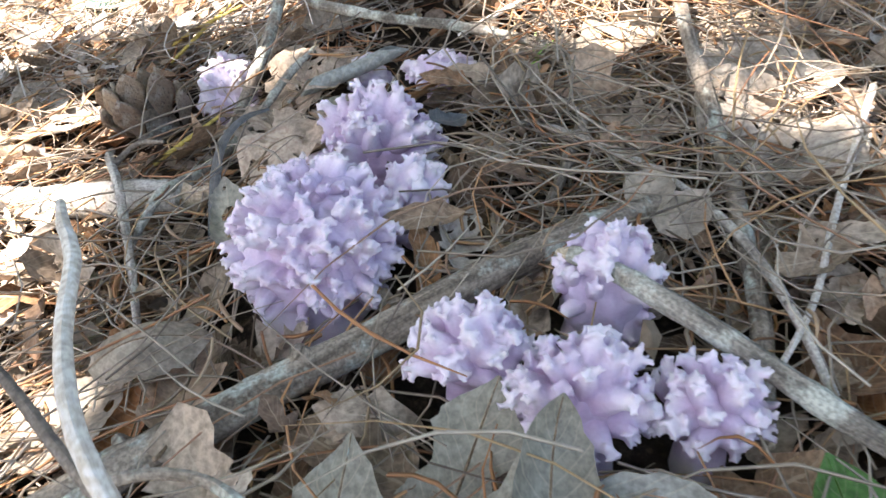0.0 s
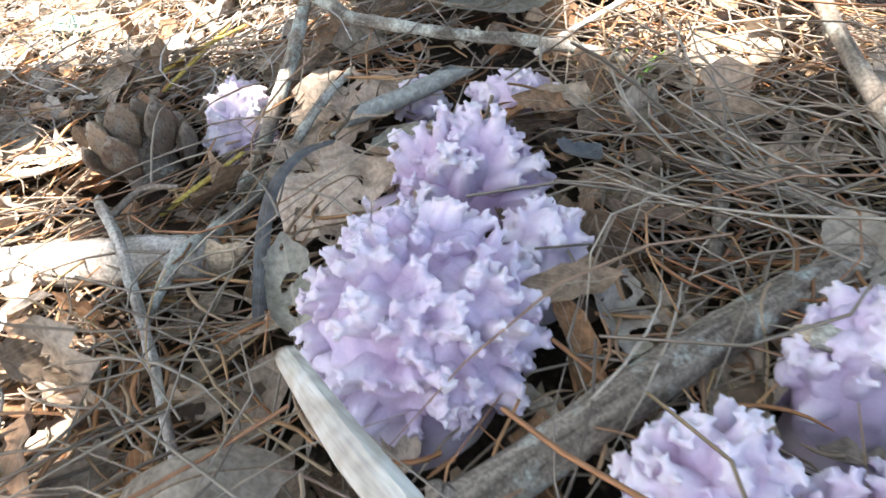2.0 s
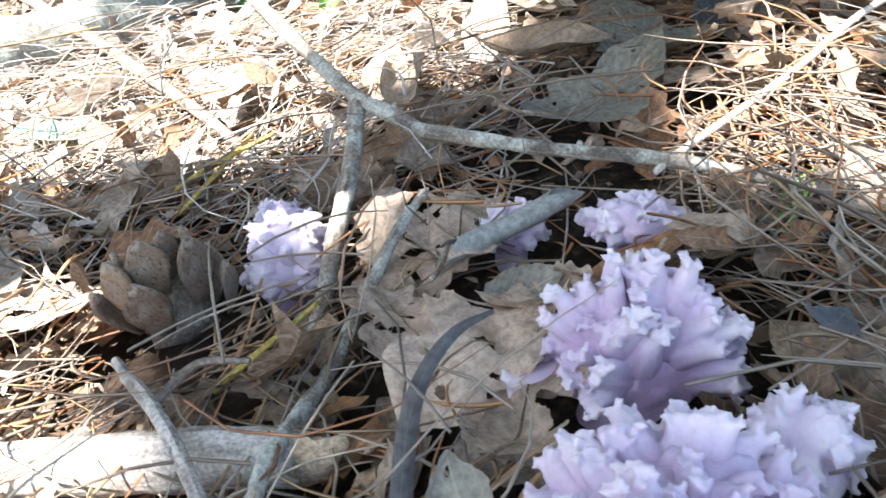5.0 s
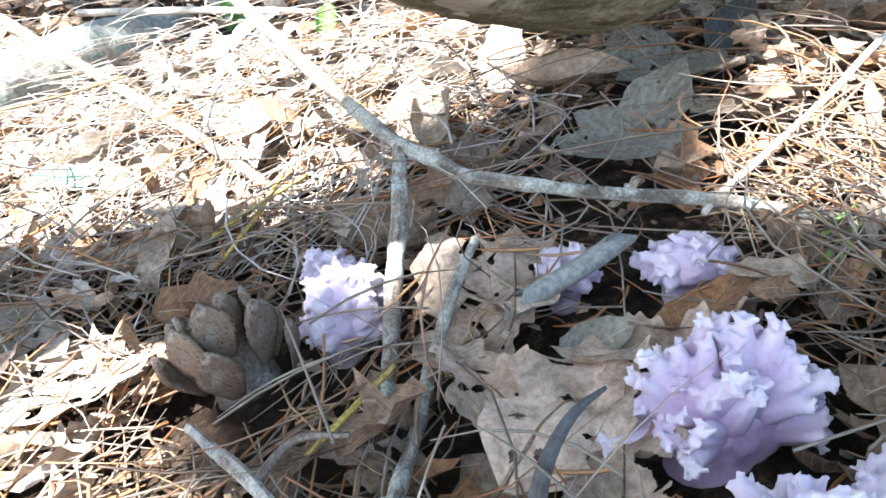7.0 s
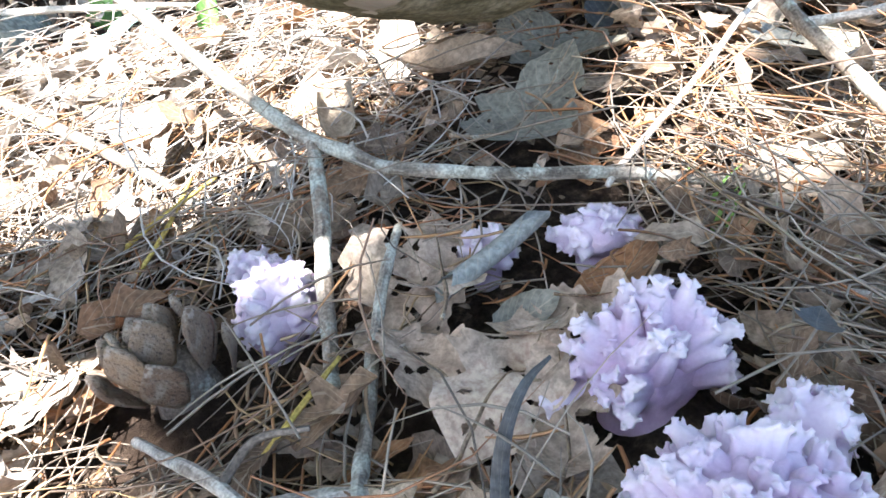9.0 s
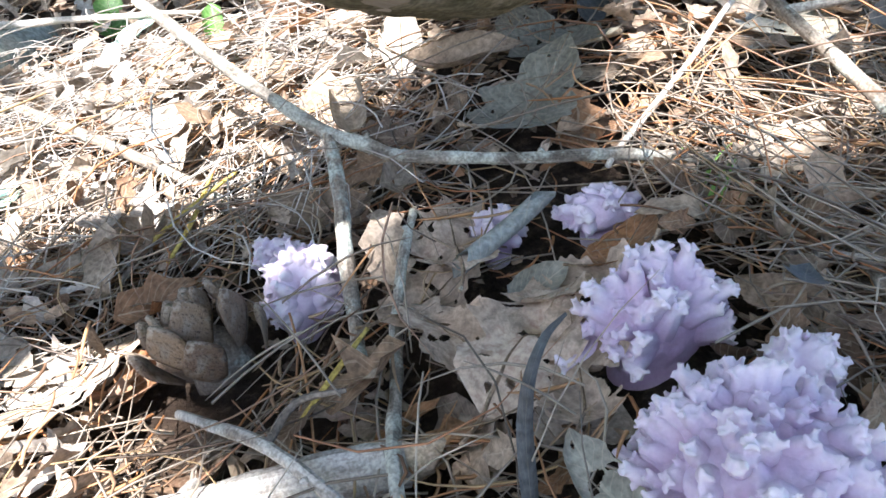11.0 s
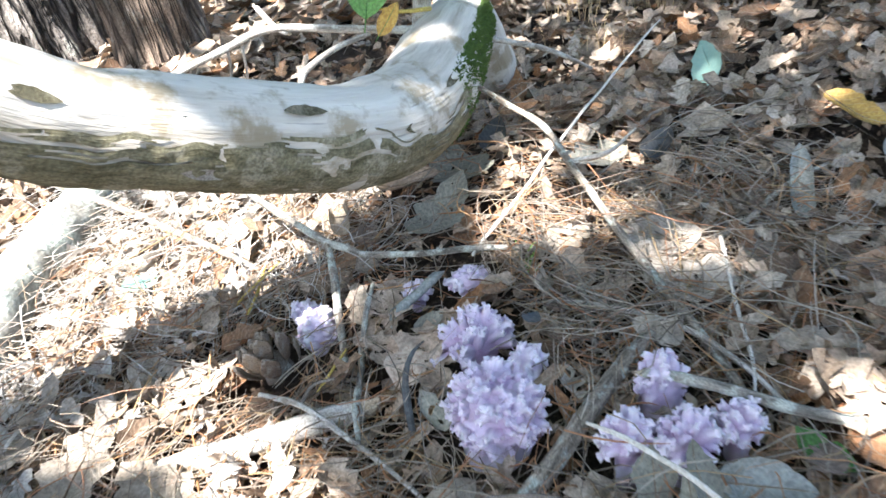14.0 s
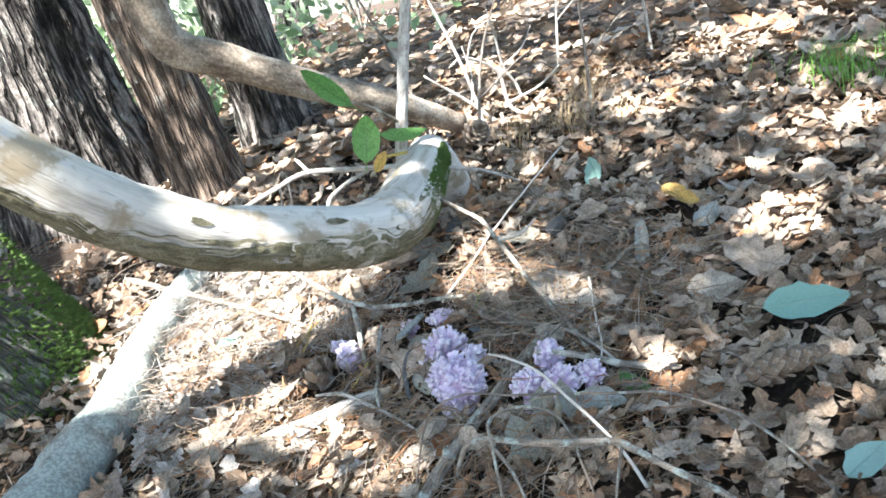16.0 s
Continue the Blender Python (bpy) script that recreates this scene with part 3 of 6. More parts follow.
    for x0, y0, z0, s in ((-0.197, 0.376, 0.256, 0.009), (-0.166, 0.382, 0.243, 0.008)):
        vv, ff, uu = leaf_arrays(seed=int(s * 9e3), length=0.016, width=0.003, cup=0.4, crinkle=0.1, nu=8, nv=4, curl=0.05)
        m = look((x0, y0, z0), (x0, y0 - 1, z0 - 0.3)) @ pose(0, 0, 0, 0, 0, -12)
        part("knot", mesh_of("knot", moved(vv, m), ff, M_DARKTWIG, uu), root, "dark slit-like knot")
    return root


build_bent_log()


def trunk_arrays(base, top, r0, r1, ridge, seed, sides=72, segs=130, flare=0.5, freq=26.0):
    base, top = Vector(base), Vector(top)
    verts, faces, uvs = [], [], []
    length = (top - base).length
    off = Vector((seed * 7.1, seed * 3.3, 0))
    for i in range(segs + 1):
        t = (i / segs) ** 1.7
        c = base.lerp(top, t) + Vector((noise.noise(Vector((t * 3, seed, 0))), noise.noise(Vector((seed, t * 3, 0))), 0)) * r0 * 0.5 * t
        r = r0 + (r1 - r0) * t + flare * r0 * math.exp(-t * length / (r0 * 1.6))
        for k in range(sides + 1):
            a = 2 * math.pi * (k % sides) / sides
            way = Vector((math.cos(a), math.sin(a), 0))
            root = 1 + 0.22 * flare * math.sin(a * 4 + seed) * math.exp(-t * length / (r0 * 1.5))
            q = Vector((math.cos(a) * r0 * freq, math.sin(a) * r0 * freq, t * length * freq * 0.16)) + off
            h = 1 - abs(noise.noise(q)) * 2
            h2 = noise.noise(Vector((q.x * 2.6, q.y * 2.6, q.z * 3.0)))
            verts.append(c + way * (r * root + ridge * h + ridge * 0.5 * h2))
            uvs.append((t * length, k / sides * 2 * math.pi * r0))
    n = sides + 1
    for i in range(segs):
        for k in range(sides):
            faces.append((i * n + k, i * n + k + 1, (i + 1) * n + k + 1, (i + 1) * n + k))
    return verts, faces, uvs


LEAFLET = leaf_arrays(seed=3, length=1.0, width=0.55, curl=0.12, cup=0.5, crinkle=0.0, nu=3, nv=2, ragged=0.0)


def leaf_cloud(places, size, rng, up=0.5):
    """Leaves at the given places, turned at random; returns the arrays of one mesh."""
    v0, f0, u0 = LEAFLET
    v0, u0 = np.array(v0), np.array(u0)
    V, F, U = [], [], []
    for i, p in enumerate(places):
        s = size * rng.uniform(0.7, 1.25)
        m = Matrix.Translation(p) @ Euler((rng.gauss(0, up), rng.gauss(0, up), rng.uniform(0, 6.28))).to_matrix().to_4x4() @ Matrix.Scale(s, 4)
        V.append(moved(v0, m))
        U.append(u0)
        F.extend([tuple(k + i * len(v0) for k in face) for face in f0])
    return np.concatenate(V), F, np.concatenate(U)


# hand-set sun patches that the added crown leaves keep open: x, y, half widths
GAPS = ((-0.19, 0.650, 0.21, 0.150), (-0.37, 0.69, 0.05, 0.07), (-0.34, 0.88, 0.07, 0.08), (-0.05, 0.63, 0.06, 0.05), (-0.086, 0.452, 0.013, 0.013),
        (-0.215, 0.458, 0.052, 0.032), (-0.275, 0.465, 0.040, 0.040), (-0.118, 0.222, 0.020, 0.017), (-0.176, 0.346, 0.032, 0.020), (0.068, 0.432, 0.030, 0.016), (0.162, 0.184, 0.014, 0.013), (-0.152, 0.303, 0.028, 0.024), (-0.205, 0.400, 0.034, 0.022), (0.105, 0.500, 0.018, 0.014), (0.175, 0.470, 0.016, 0.012),
        (0.128, 0.405, 0.022, 0.013), (0.150, 0.345, 0.012, 0.010), (0.40, 1.0, 0.10, 0.09), (-0.45, 1.35, 0.2, 0.2), (-0.28, 1.63, 0.3, 0.28), (0.42, 0.30, 0.04, 0.03),
        (0.70, 0.45, 0.06, 0.06), (0.9, 0.9, 0.12, 0.08), (0.55, 0.75, 0.05, 0.06), (0.57, 1.40, 0.10, 0.08), (-0.02, 0.04, 0.02, 0.02))


def in_gap(x, y, grow):
    return any(((x - a) / (c + grow)) ** 2 + ((y - b) / (d + grow)) ** 2 < 1 for a, b, c, d in GAPS)


def shading_leaves(rng, count, low, high, reach, size):
    """Places of added unseen leaves that shade the clearing but for its gaps."""
    out = []
    slope = SUN_WAY / -SUN_WAY.z
    cell = 0.07
    for i in range(int((reach[1] - reach[0]) / cell)):
        for j in range(int((reach[3] - reach[2]) / cell)):
            mid = -0.2 < reach[0] + i * cell < 0.35 and 0.05 < reach[2] + j * cell < 0.55
            if not mid and rng.random() < (0.27 if reach[0] + i * cell > 0.35 or reach[2] + j * cell > 0.75 else 0.05):
                continue
            h = rng.uniform(low, high)
            for k in range(int(count * (1.7 if mid else 1))):
                x, y = reach[0] + (i + 0.5) * cell + rng.gauss(0, 0.045), reach[2] + (j + 0.5) * cell + rng.gauss(0, 0.045)
                if in_gap(x, y, size * 0.35):
                    continue
                far = math.hypot((x - 0.35) / 1.45, (y - 0.80) / 1.45) * (1 + 0.28 * noise.noise(Vector((x * 2.2, y * 2.2, 0.7))))
                up = h + rng.gauss(0, 0.05) + 0.55 * max(0.0, 1 - far * far) + 0.22 * noise.noise(Vector((x * 4, y * 4, 3.1)))
                if far < 1:
                    out.append(Vector((x, y, ground_z(x, y))) - slope * up)
    # a closed grid of added leaves that keeps the sun off the fungi
    for i in range(12):
        for j in range(12):
            x, y = -0.064 + 0.018 * i, 0.17 + 0.018 * j
            if not in_gap(x, y, size * 0.35):
                out.append(Vector((x, y, ground_z(x, y))) - slope * rng.uniform(low, high))
    return out


def build_tree(base, top, r0, r1, mat, ridge, label, seed, freq=26.0, flare=0.5, crown=None, limbs=(), leaf_size=0.07):
    root = tagged(new("tree"), label, "tree", "trees round the clearing")
    root.location = (0, 0, 0)
    b = Vector((base[0], base[1], ground_z(base[0], base[1]) - 0.04))
    v, f, u = trunk_arrays(b, top, r0, r1, ridge, seed, freq=freq, flare=flare)
    part("trunk", mesh_of("trunk", v, f, mat, u), root)
    for pts, ra in limbs:
        v, f, u = tube_arrays(pts, ra, 10, 0.05, 0.1, seed, 0.0, 20.0)
        part("limb", mesh_of("limb", v, f, mat, u), root)
    if crown:
        v, f, u = leaf_cloud(crown, leaf_size, random.Random(seed))
        part("crown", mesh_of("crown", v, f, M_CANOPY, u), root, "loose green crown with gaps, added out of view")
    return root


rng = random.Random(11)
# unseen crown set along the sun rays to dapple the ground below
shade_crown = shading_leaves(rng, 15, 1.15, 1.7, (-0.95, 1.7, -0.5, 2.1), 0.055)
far_places = []
for k in range(130):
    c = Vector((rng.uniform(-4.5, 3.0), rng.uniform(1.5, 6.5), rng.uniform(2.6, 5.0)))
    if in_gap(c.x + 0.6 * c.z, c.y + 0.45 * c.z, 0.62):
        continue
    far_places += [c + Vector((rng.gauss(0, 0.35), rng.gauss(0, 0.35), rng.gauss(0, 0.16))) for q in range(22)]
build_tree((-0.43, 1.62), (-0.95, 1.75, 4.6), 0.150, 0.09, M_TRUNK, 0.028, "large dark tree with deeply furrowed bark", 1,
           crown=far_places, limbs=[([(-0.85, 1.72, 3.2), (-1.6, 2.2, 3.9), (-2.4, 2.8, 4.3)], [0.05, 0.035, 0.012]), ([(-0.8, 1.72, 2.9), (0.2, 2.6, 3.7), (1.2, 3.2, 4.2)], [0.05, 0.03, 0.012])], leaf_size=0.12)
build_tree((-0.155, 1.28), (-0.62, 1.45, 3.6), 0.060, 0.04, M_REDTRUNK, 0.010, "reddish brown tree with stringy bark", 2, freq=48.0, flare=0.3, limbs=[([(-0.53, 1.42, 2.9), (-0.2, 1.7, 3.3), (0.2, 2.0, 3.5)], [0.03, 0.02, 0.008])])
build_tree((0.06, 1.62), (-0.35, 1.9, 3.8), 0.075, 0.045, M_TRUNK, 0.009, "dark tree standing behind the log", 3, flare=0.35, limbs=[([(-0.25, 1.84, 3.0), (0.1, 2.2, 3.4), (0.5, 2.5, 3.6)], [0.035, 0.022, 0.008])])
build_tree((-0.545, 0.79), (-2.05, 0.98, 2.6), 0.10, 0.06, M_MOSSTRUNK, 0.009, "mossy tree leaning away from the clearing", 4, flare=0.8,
           crown=shade_crown, limbs=[([(-1.5, 0.91, 1.7), (-1.4, 0.7, 1.75), (-1.25, 0.4, 1.62), (-1.1, 0.0, 1.58)], [0.022, 0.016, 0.012, 0.005])], leaf_size=0.06)


def moss_coat(base, r, seed, count, way0):
    """Tufts of moss on a trunk's foot, on the side that way0 names."""
    rg = random.Random(seed)
    verts, faces = [], []
    for k in range(count):
        a = way0 + rg.gauss(0, 0.55)
        z = abs(rg.gauss(0, 0.10))
        rr = r * (1.0 + 0.8 * math.exp(-z / (r * 1.6)) * 0.95) + 0.004
        n = Vector((math.cos(a), math.sin(a), 0.25)).normalized()
        q = Vector((base[0] - z * 0.27, base[1] + z * 0.06, ground_z(*base) - 0.03 + z)) + Vector((math.cos(a), math.sin(a), 0)) * rr
        s = Matrix.Rotation(rg.uniform(0, 6.28), 3, n) @ n.orthogonal().normalized()
        h, w = rg.uniform(0.006, 0.014), rg.uniform(0.002, 0.005)
        b = len(verts)
        verts += [q - s * w, q + s * w, q + n * h, q + n.cross(s) * w]
        faces += [(b, b + 1, b + 2), (b + 1, b + 3, b + 2), (b + 3, b, b + 2)]
    return mesh_of("moss", verts, faces, M_MOSS)


mossy = [o for o in scene.objects if o.get("label", "").startswith("mossy tree")][0]
part("moss", moss_coat((-0.545, 0.79), 0.10, 8, 2200, -0.25), mossy, "green moss on the foot of the trunk")

# the thick limb that crosses behind the log
stick("leaning_branch", [(-0.27, 0.86, 0.80), (-0.208, 0.885, 0.53), (-0.182, 0.90, 0.445), (-0.105, 0.91, 0.402), (-0.023, 0.92, 0.358), (0.068, 0.93, 0.314), (0.16, 0.945, 0.275), (0.30, 0.98, 0.20)], [0.032, 0.031, 0.030, 0.028, 0.027, 0.026, 0.024, 0.02], M_LIMB, "smooth brown bent branch leaning behind the log", 16, 0.012, 0.08, 9, 0.0, category="branch", lump=25.0)

# saplings and leafy shoots
def build_sapling():
    root = tagged(new("sapling"), "thin grey sapling with a few broad green leaves", "sapling")
    v, f, u = tube_arrays([(0.057, 0.625, 0.12), (0.063, 0.62, 0.235), (0.086, 0.62, 0.335), (0.112, 0.62, 0.44), (0.16, 0.63, 0.62), (0.19, 0.64, 0.95)], [0.009, 0.0085, 0.008, 0.0075, 0.007, 0.004], 12, 0.008, 0.08, 4, 0.0008, 60.0)
    part("stem", mesh_of("stem", v, f, M_PALESTICK, u), root)
    v, f, u = tube_arrays([(0.066, 0.60, 0.245), (0.03, 0.585, 0.25), (0.0, 0.575, 0.262)], [0.002, 0.0016, 0.001], 6, 0.004, 0.1, 5)
    part("shoot", mesh_of("shoot", v, f, M_OCHRE, u), root)
    for k, (p, q, s, w) in enumerate((((0.0, 0.572, 0.25), (0.012, 0.57, 0.312), 0.062, 0.040), ((0.03, 0.595, 0.272), (0.10, 0.60, 0.266), 0.068, 0.032), ((0.0, 0.59, 0.325), (-0.06, 0.575, 0.385), 0.085, 0.028), ((0.01, 0.575, 0.235), (0.028, 0.572, 0.258), 0.032, 0.016))):
        v, f, u = leaf_arrays(seed=20 + k, length=s, width=w, curl=0.12, cup=0.5, crinkle=0.02, nu=12, nv=8)
        p, q = Vector(p), Vector(q)
        x = (q - p).normalized()
        view = Vector((-0.3, -0.9, 0.35)) if k != 1 else Vector((0, -0.5, 0.85))
        z = (view - x * view.dot(x)).normalized()
        m = Matrix((x, z.cross(x), z)).transposed().to_4x4()
        m.translation = (p + q) / 2
        blade = part("leaf", mesh_of("leaf", moved(v, m), f, M_GREEN if k != 3 else M_YELLOW, u), root)
        rib = [m @ Vector(v[i * 9 + 4]) for i in range(0, 13, 2)]
        v, f, u = tube_arrays([rib[0] * 2 - rib[1]] + rib, [s * 0.010] * 3 + [s * 0.007] * 3 + [s * 0.003] * 2, 5, 0.006, 0.05, 7)
        part("midrib", mesh_of("midrib", v, f, M_GREEN, u), blade)
    v, f, u = tube_arrays([(0.075, 0.62, 0.28), (0.03, 0.60, 0.315), (0.0, 0.59, 0.33)], [0.0028, 0.002, 0.001], 6, 0.004, 0.1, 6)
    part("shoot", mesh_of("shoot", v, f, M_TWIG, u), root)
    return root


build_sapling()

# ---- sticks and twigs ----
def G(x, y, h):
    return (x, y, float(lie_of_land(x, y)) + h)


stick("stick", [G(-0.14, 0.150, 0.012), G(-0.072, 0.197, 0.015), G(-0.025, 0.224, 0.016), G(0.006, 0.242, 0.017), G(0.05, 0.266, 0.019), G(0.085, 0.285, 0.014)], [0.0066, 0.0064, 0.006, 0.0058, 0.0054, 0.0045], M_TWIG, "stout grey-brown stick lying between the fungi", 14, 0.004, 0.12, 1)
b = stick("stick", [(0.052, 0.56, 0.226), (0.055, 0.55, 0.212), (0.07, 0.535, 0.193), (0.086, 0.50, 0.177), (0.1, 0.46, 0.165), (0.104, 0.425, 0.143), (0.106, 0.365, 0.113), G(0.111, 0.313, 0.016), G(0.110, 0.277, 0.013), G(0.106, 0.235, 0.010), G(0.10, 0.20, 0.004)], [0.0020, 0.0021, 0.0023, 0.0024, 0.0027, 0.0029, 0.0030, 0.0033, 0.0034, 0.0033, 0.0031], M_TWIG, "long pale stick leaning from the log to the litter", 12, 0.005, 0.16, 2)
stick("side_twig", [(0.104, 0.425, 0.143), (0.13, 0.41, 0.15), (0.15, 0.405, 0.165)], [0.0022, 0.0018, 0.001], M_PALESTICK, "", 6, 0.004, 0.1, 3, parent=b)
stick("lichen_twig", [G(0.050, 0.244, 0.031), G(0.062, 0.235, 0.031), G(0.078, 0.222, 0.028), G(0.098, 0.207, 0.022), G(0.125, 0.186, 0.014), G(0.16, 0.165, 0.008)], [0.0028, 0.0032, 0.0034, 0.0036, 0.0036, 0.0034], M_LICHEN, "greenish lichen-covered broken twig resting on a fungus", 11, 0.003, 0.2, 4)
f = stick("forked_branch", [(-0.145, 0.545, 0.155), (-0.130, 0.53, 0.142), (-0.108, 0.51, 0.123), (-0.083, 0.48, 0.105), (-0.069, 0.465, 0.101), (-0.056, 0.45, 0.098), (-0.018, 0.43, 0.0975), (0.022, 0.415, 0.0965), (0.051, 0.405, 0.094), (0.085, 0.395, 0.085)], [0.0024, 0.0029, 0.0029, 0.0031, 0.0030, 0.0028, 0.0026, 0.0025, 0.0024, 0.002], M_LICHEN, "grey lichen-spotted forked branch over the litter", 11, 0.003, 0.2, 5, category="branch")
stick("side_twig", [(-0.081, 0.478, 0.104), (-0.084, 0.458, 0.09), (-0.089, 0.435, 0.073), (-0.094, 0.41, 0.058), (-0.099, 0.385, 0.048)], [0.0030, 0.0031, 0.0032, 0.0030, 0.0025], M_TWIG, "", 10, 0.003, 0.22, 6, parent=f)
stick("peeled_stalk", [(0.014, 0.413, 0.094), (0.024, 0.42, 0.098), (0.07, 0.445, 0.118), (0.117, 0.472, 0.141), (0.20, 0.53, 0.166), (0.281, 0.59, 0.186), (0.31, 0.61, 0.193)], [0.0012, 0.0014, 0.0014, 0.0014, 0.0012, 0.0010, 0.0006], M_WAND, "slender pale peeled stalk sticking up at a slant", 7, 0.006, 0.08, 7, category="stalk")
stick("lichen_twig", [(-0.060, 0.436, 0.080), (-0.070, 0.418, 0.073), G(-0.082, 0.394, 0.011), G(-0.091, 0.369, 0.010), G(-0.100, 0.346, 0.014), G(-0.107, 0.325, 0.020), G(-0.112, 0.30, 0.013)], [0.0018, 0.0021, 0.0022, 0.0022, 0.0026, 0.0022, 0.0015], M_LICHEN, "knobbly pale lichen-covered twig on dry leaves", 10, 0.003, 0.26, 8)
stick("stick", [G(-0.25, 0.378, 0.004), G(-0.21, 0.368, 0.008), G(-0.165, 0.355, 0.010), G(-0.130, 0.345, 0.011), G(-0.099, 0.337, 0.010)], [0.005, 0.007, 0.0078, 0.008, 0.0074], M_PALESTICK, "weathered pale stick half buried in needles", 14, 0.004, 0.1, 9)
t = stick("twig", [G(-0.160, 0.400, 0.010), G(-0.15, 0.378, 0.018), G(-0.137, 0.352, 0.024), G(-0.118, 0.315, 0.019), G(-0.100, 0.275, 0.015), G(-0.083, 0.235, 0.010)], [0.0016, 0.0020, 0.0021, 0.0019, 0.0016, 0.0012], M_PALESTICK, "bent pale twig crossing a thicker stick", 9, 0.003, 0.2, 10)
stick("side_twig", [G(-0.137, 0.352, 0.024), G(-0.126, 0.357, 0.03), G(-0.112, 0.352, 0.03)], [0.0015, 0.0013, 0.0008], M_DARKTWIG, "", 6, 0.003, 0.1, 11, parent=t)
stick("arching_shoot", [(-0.0395, 0.1455, 0.147), (-0.0355, 0.138, 0.1475), (-0.031, 0.131, 0.147), (-0.025, 0.115, 0.146), (-0.019, 0.103, 0.143), (-0.011, 0.096, 0.134), (0.002, 0.090, 0.113), (0.019, 0.084, 0.088), (0.036, 0.072, 0.055), G(0.05, 0.06, -0.002)], [0.0007, 0.0010, 0.0011, 0.0011, 0.0012, 0.0012, 0.0013, 0.0014, 0.0015, 0.0016], M_WAND, "arching pale dry shoot standing free of the litter", 9, 0.004, 0.1, 12, category="twig")
stick("twig", [(0.040, 0.338, 0.080), (0.047, 0.345, 0.079), (0.068, 0.322, 0.080), (0.090, 0.297, 0.079), (0.106, 0.267, 0.074), (0.114, 0.235, 0.068), (0.117, 0.205, 0.06)], [0.0012, 0.0015, 0.0017, 0.0018, 0.0018, 0.0018, 0.0015], M_PALESTICK, "thin straight grey twig across the needles", 7, 0.005, 0.1, 13)
stick("twig", [G(0.066, 0.345, 0.012), G(0.058, 0.322, 0.012), G(0.050, 0.30, 0.010), G(0.038, 0.274, 0.008)], [0.0026, 0.0024, 0.002, 0.0014], M_TWIG, "short grey-brown twig among needles", 8, 0.004, 0.18, 14)
stick("stalk", [G(0.166, 0.325, 0.026), G(0.150, 0.295, 0.022), G(0.133, 0.262, 0.018), G(0.119, 0.234, 0.016), G(0.10, 0.208, 0.012)], [0.0015, 0.0013, 0.0013, 0.0012, 0.001], M_WAND, "thin pale dry stalk over the litter", 6, 0.006, 0.1, 15)
stick("fallen_log", [G(-0.62, 0.12, 0.016), G(-0.52, 0.30, 0.018), G(-0.45, 0.432, 0.016), G(-0.385, 0.53, 0.015), G(-0.337, 0.645, 0.016), G(-0.285, 0.76, 0.014), G(-0.25, 0.83, 0.010), G(-0.22, 0.90, 0.002)], [0.040, 0.038, 0.036, 0.033, 0.030, 0.026, 0.021, 0.015], M_FALLEN, "fallen grey log with patchy pale-green lichen", 26, 0.007, 0.14, 16, 0.002, category="log", lump=35.0)
stick("twig", [G(-0.345, 0.86, 0.04), G(-0.327, 0.835, 0.036), G(-0.27, 0.755, 0.026), G(-0.218, 0.673, 0.02), G(-0.142, 0.545, 0.014), G(-0.12, 0.50, 0.008)], [0.004, 0.005, 0.0042, 0.0036, 0.003, 0.0018], M_TWIG, "long grey twig beside the fallen log", 9, 0.005, 0.18, 17)
stick("twig", [(-0.185, 0.62, 0.205), (-0.167, 0.62, 0.222), (-0.116, 0.62, 0.238), (-0.070, 0.62, 0.248), (0.005, 0.61, 0.236), (0.060, 0.592, 0.228), (0.126, 0.60, 0.207), (0.176, 0.60, 0.19), (0.23, 0.61, 0.16)], [0.0022, 0.003, 0.0032, 0.0034, 0.0036, 0.0038, 0.003, 0.0024, 0.0016], M_PALESTICK, "pale dead branch resting over the bent log", 9, 0.005, 0.14, 18, category="branch")
stick("twig", [(-0.07, 0.545, 0.20), (-0.061, 0.56, 0.219), (-0.027, 0.58, 0.230), (0.007, 0.60, 0.234)], [0.003, 0.0028, 0.0026, 0.002], M_PALESTICK, "short pale twig lying on the bent log", 8, 0.005, 0.14, 19)
stick("twig", [(-0.082, 0.622, 0.268), (-0.07, 0.62, 0.25), (-0.06, 0.619, 0.243)], [0.0022, 0.0026, 0.0024], M_WAND, "broken pale twig stub above the log", 8, 0.004, 0.14, 20)
for k, (a, c) in enumerate((((-0.113, 0.62, 0.238), (-0.12, 0.63, 0.19)), ((-0.10, 0.62, 0.24), (-0.105, 0.64, 0.18)))):
    stick("twig", [a, tuple((p + q) / 2 + 0.003 for p, q in zip(a, c)), c], [0.0016, 0.0014, 0.0008], M_PALESTICK, "thin pale twig hanging from a dead branch", 6, 0.005, 0.1, 21 + k)

stick("twig", [G(-0.115, 0.195, 0.004), (-0.095, 0.178, 0.09), (-0.069, 0.154, 0.114), (-0.031, 0.120, 0.116), (0.023, 0.077, 0.116), (0.074, 0.038, 0.112), (0.12, 0.0, 0.08), G(0.16, -0.04, 0.0)], [0.0008, 0.0009, 0.001, 0.0011, 0.0012, 0.0012, 0.0013, 0.0013], M_DARKTWIG, "thin brown twig arched over the litter", 7, 0.005, 0.14, 30)
b = stick("twig", [G(-0.080, 0.180, 0.004), (-0.063, 0.164, 0.060), (-0.029, 0.098, 0.080), (0.020, 0.068, 0.076), (0.034, 0.055, 0.070), (0.053, 0.015, 0.060), (0.070, -0.026, 0.050), G(0.09, -0.08, 0.0)], [0.0024, 0.0028, 0.0031, 0.0031, 0.0030, 0.0029, 0.0026, 0.0022], M_TWIG, "forked grey twig propped on a stout stick", 10, 0.004, 0.18, 31)
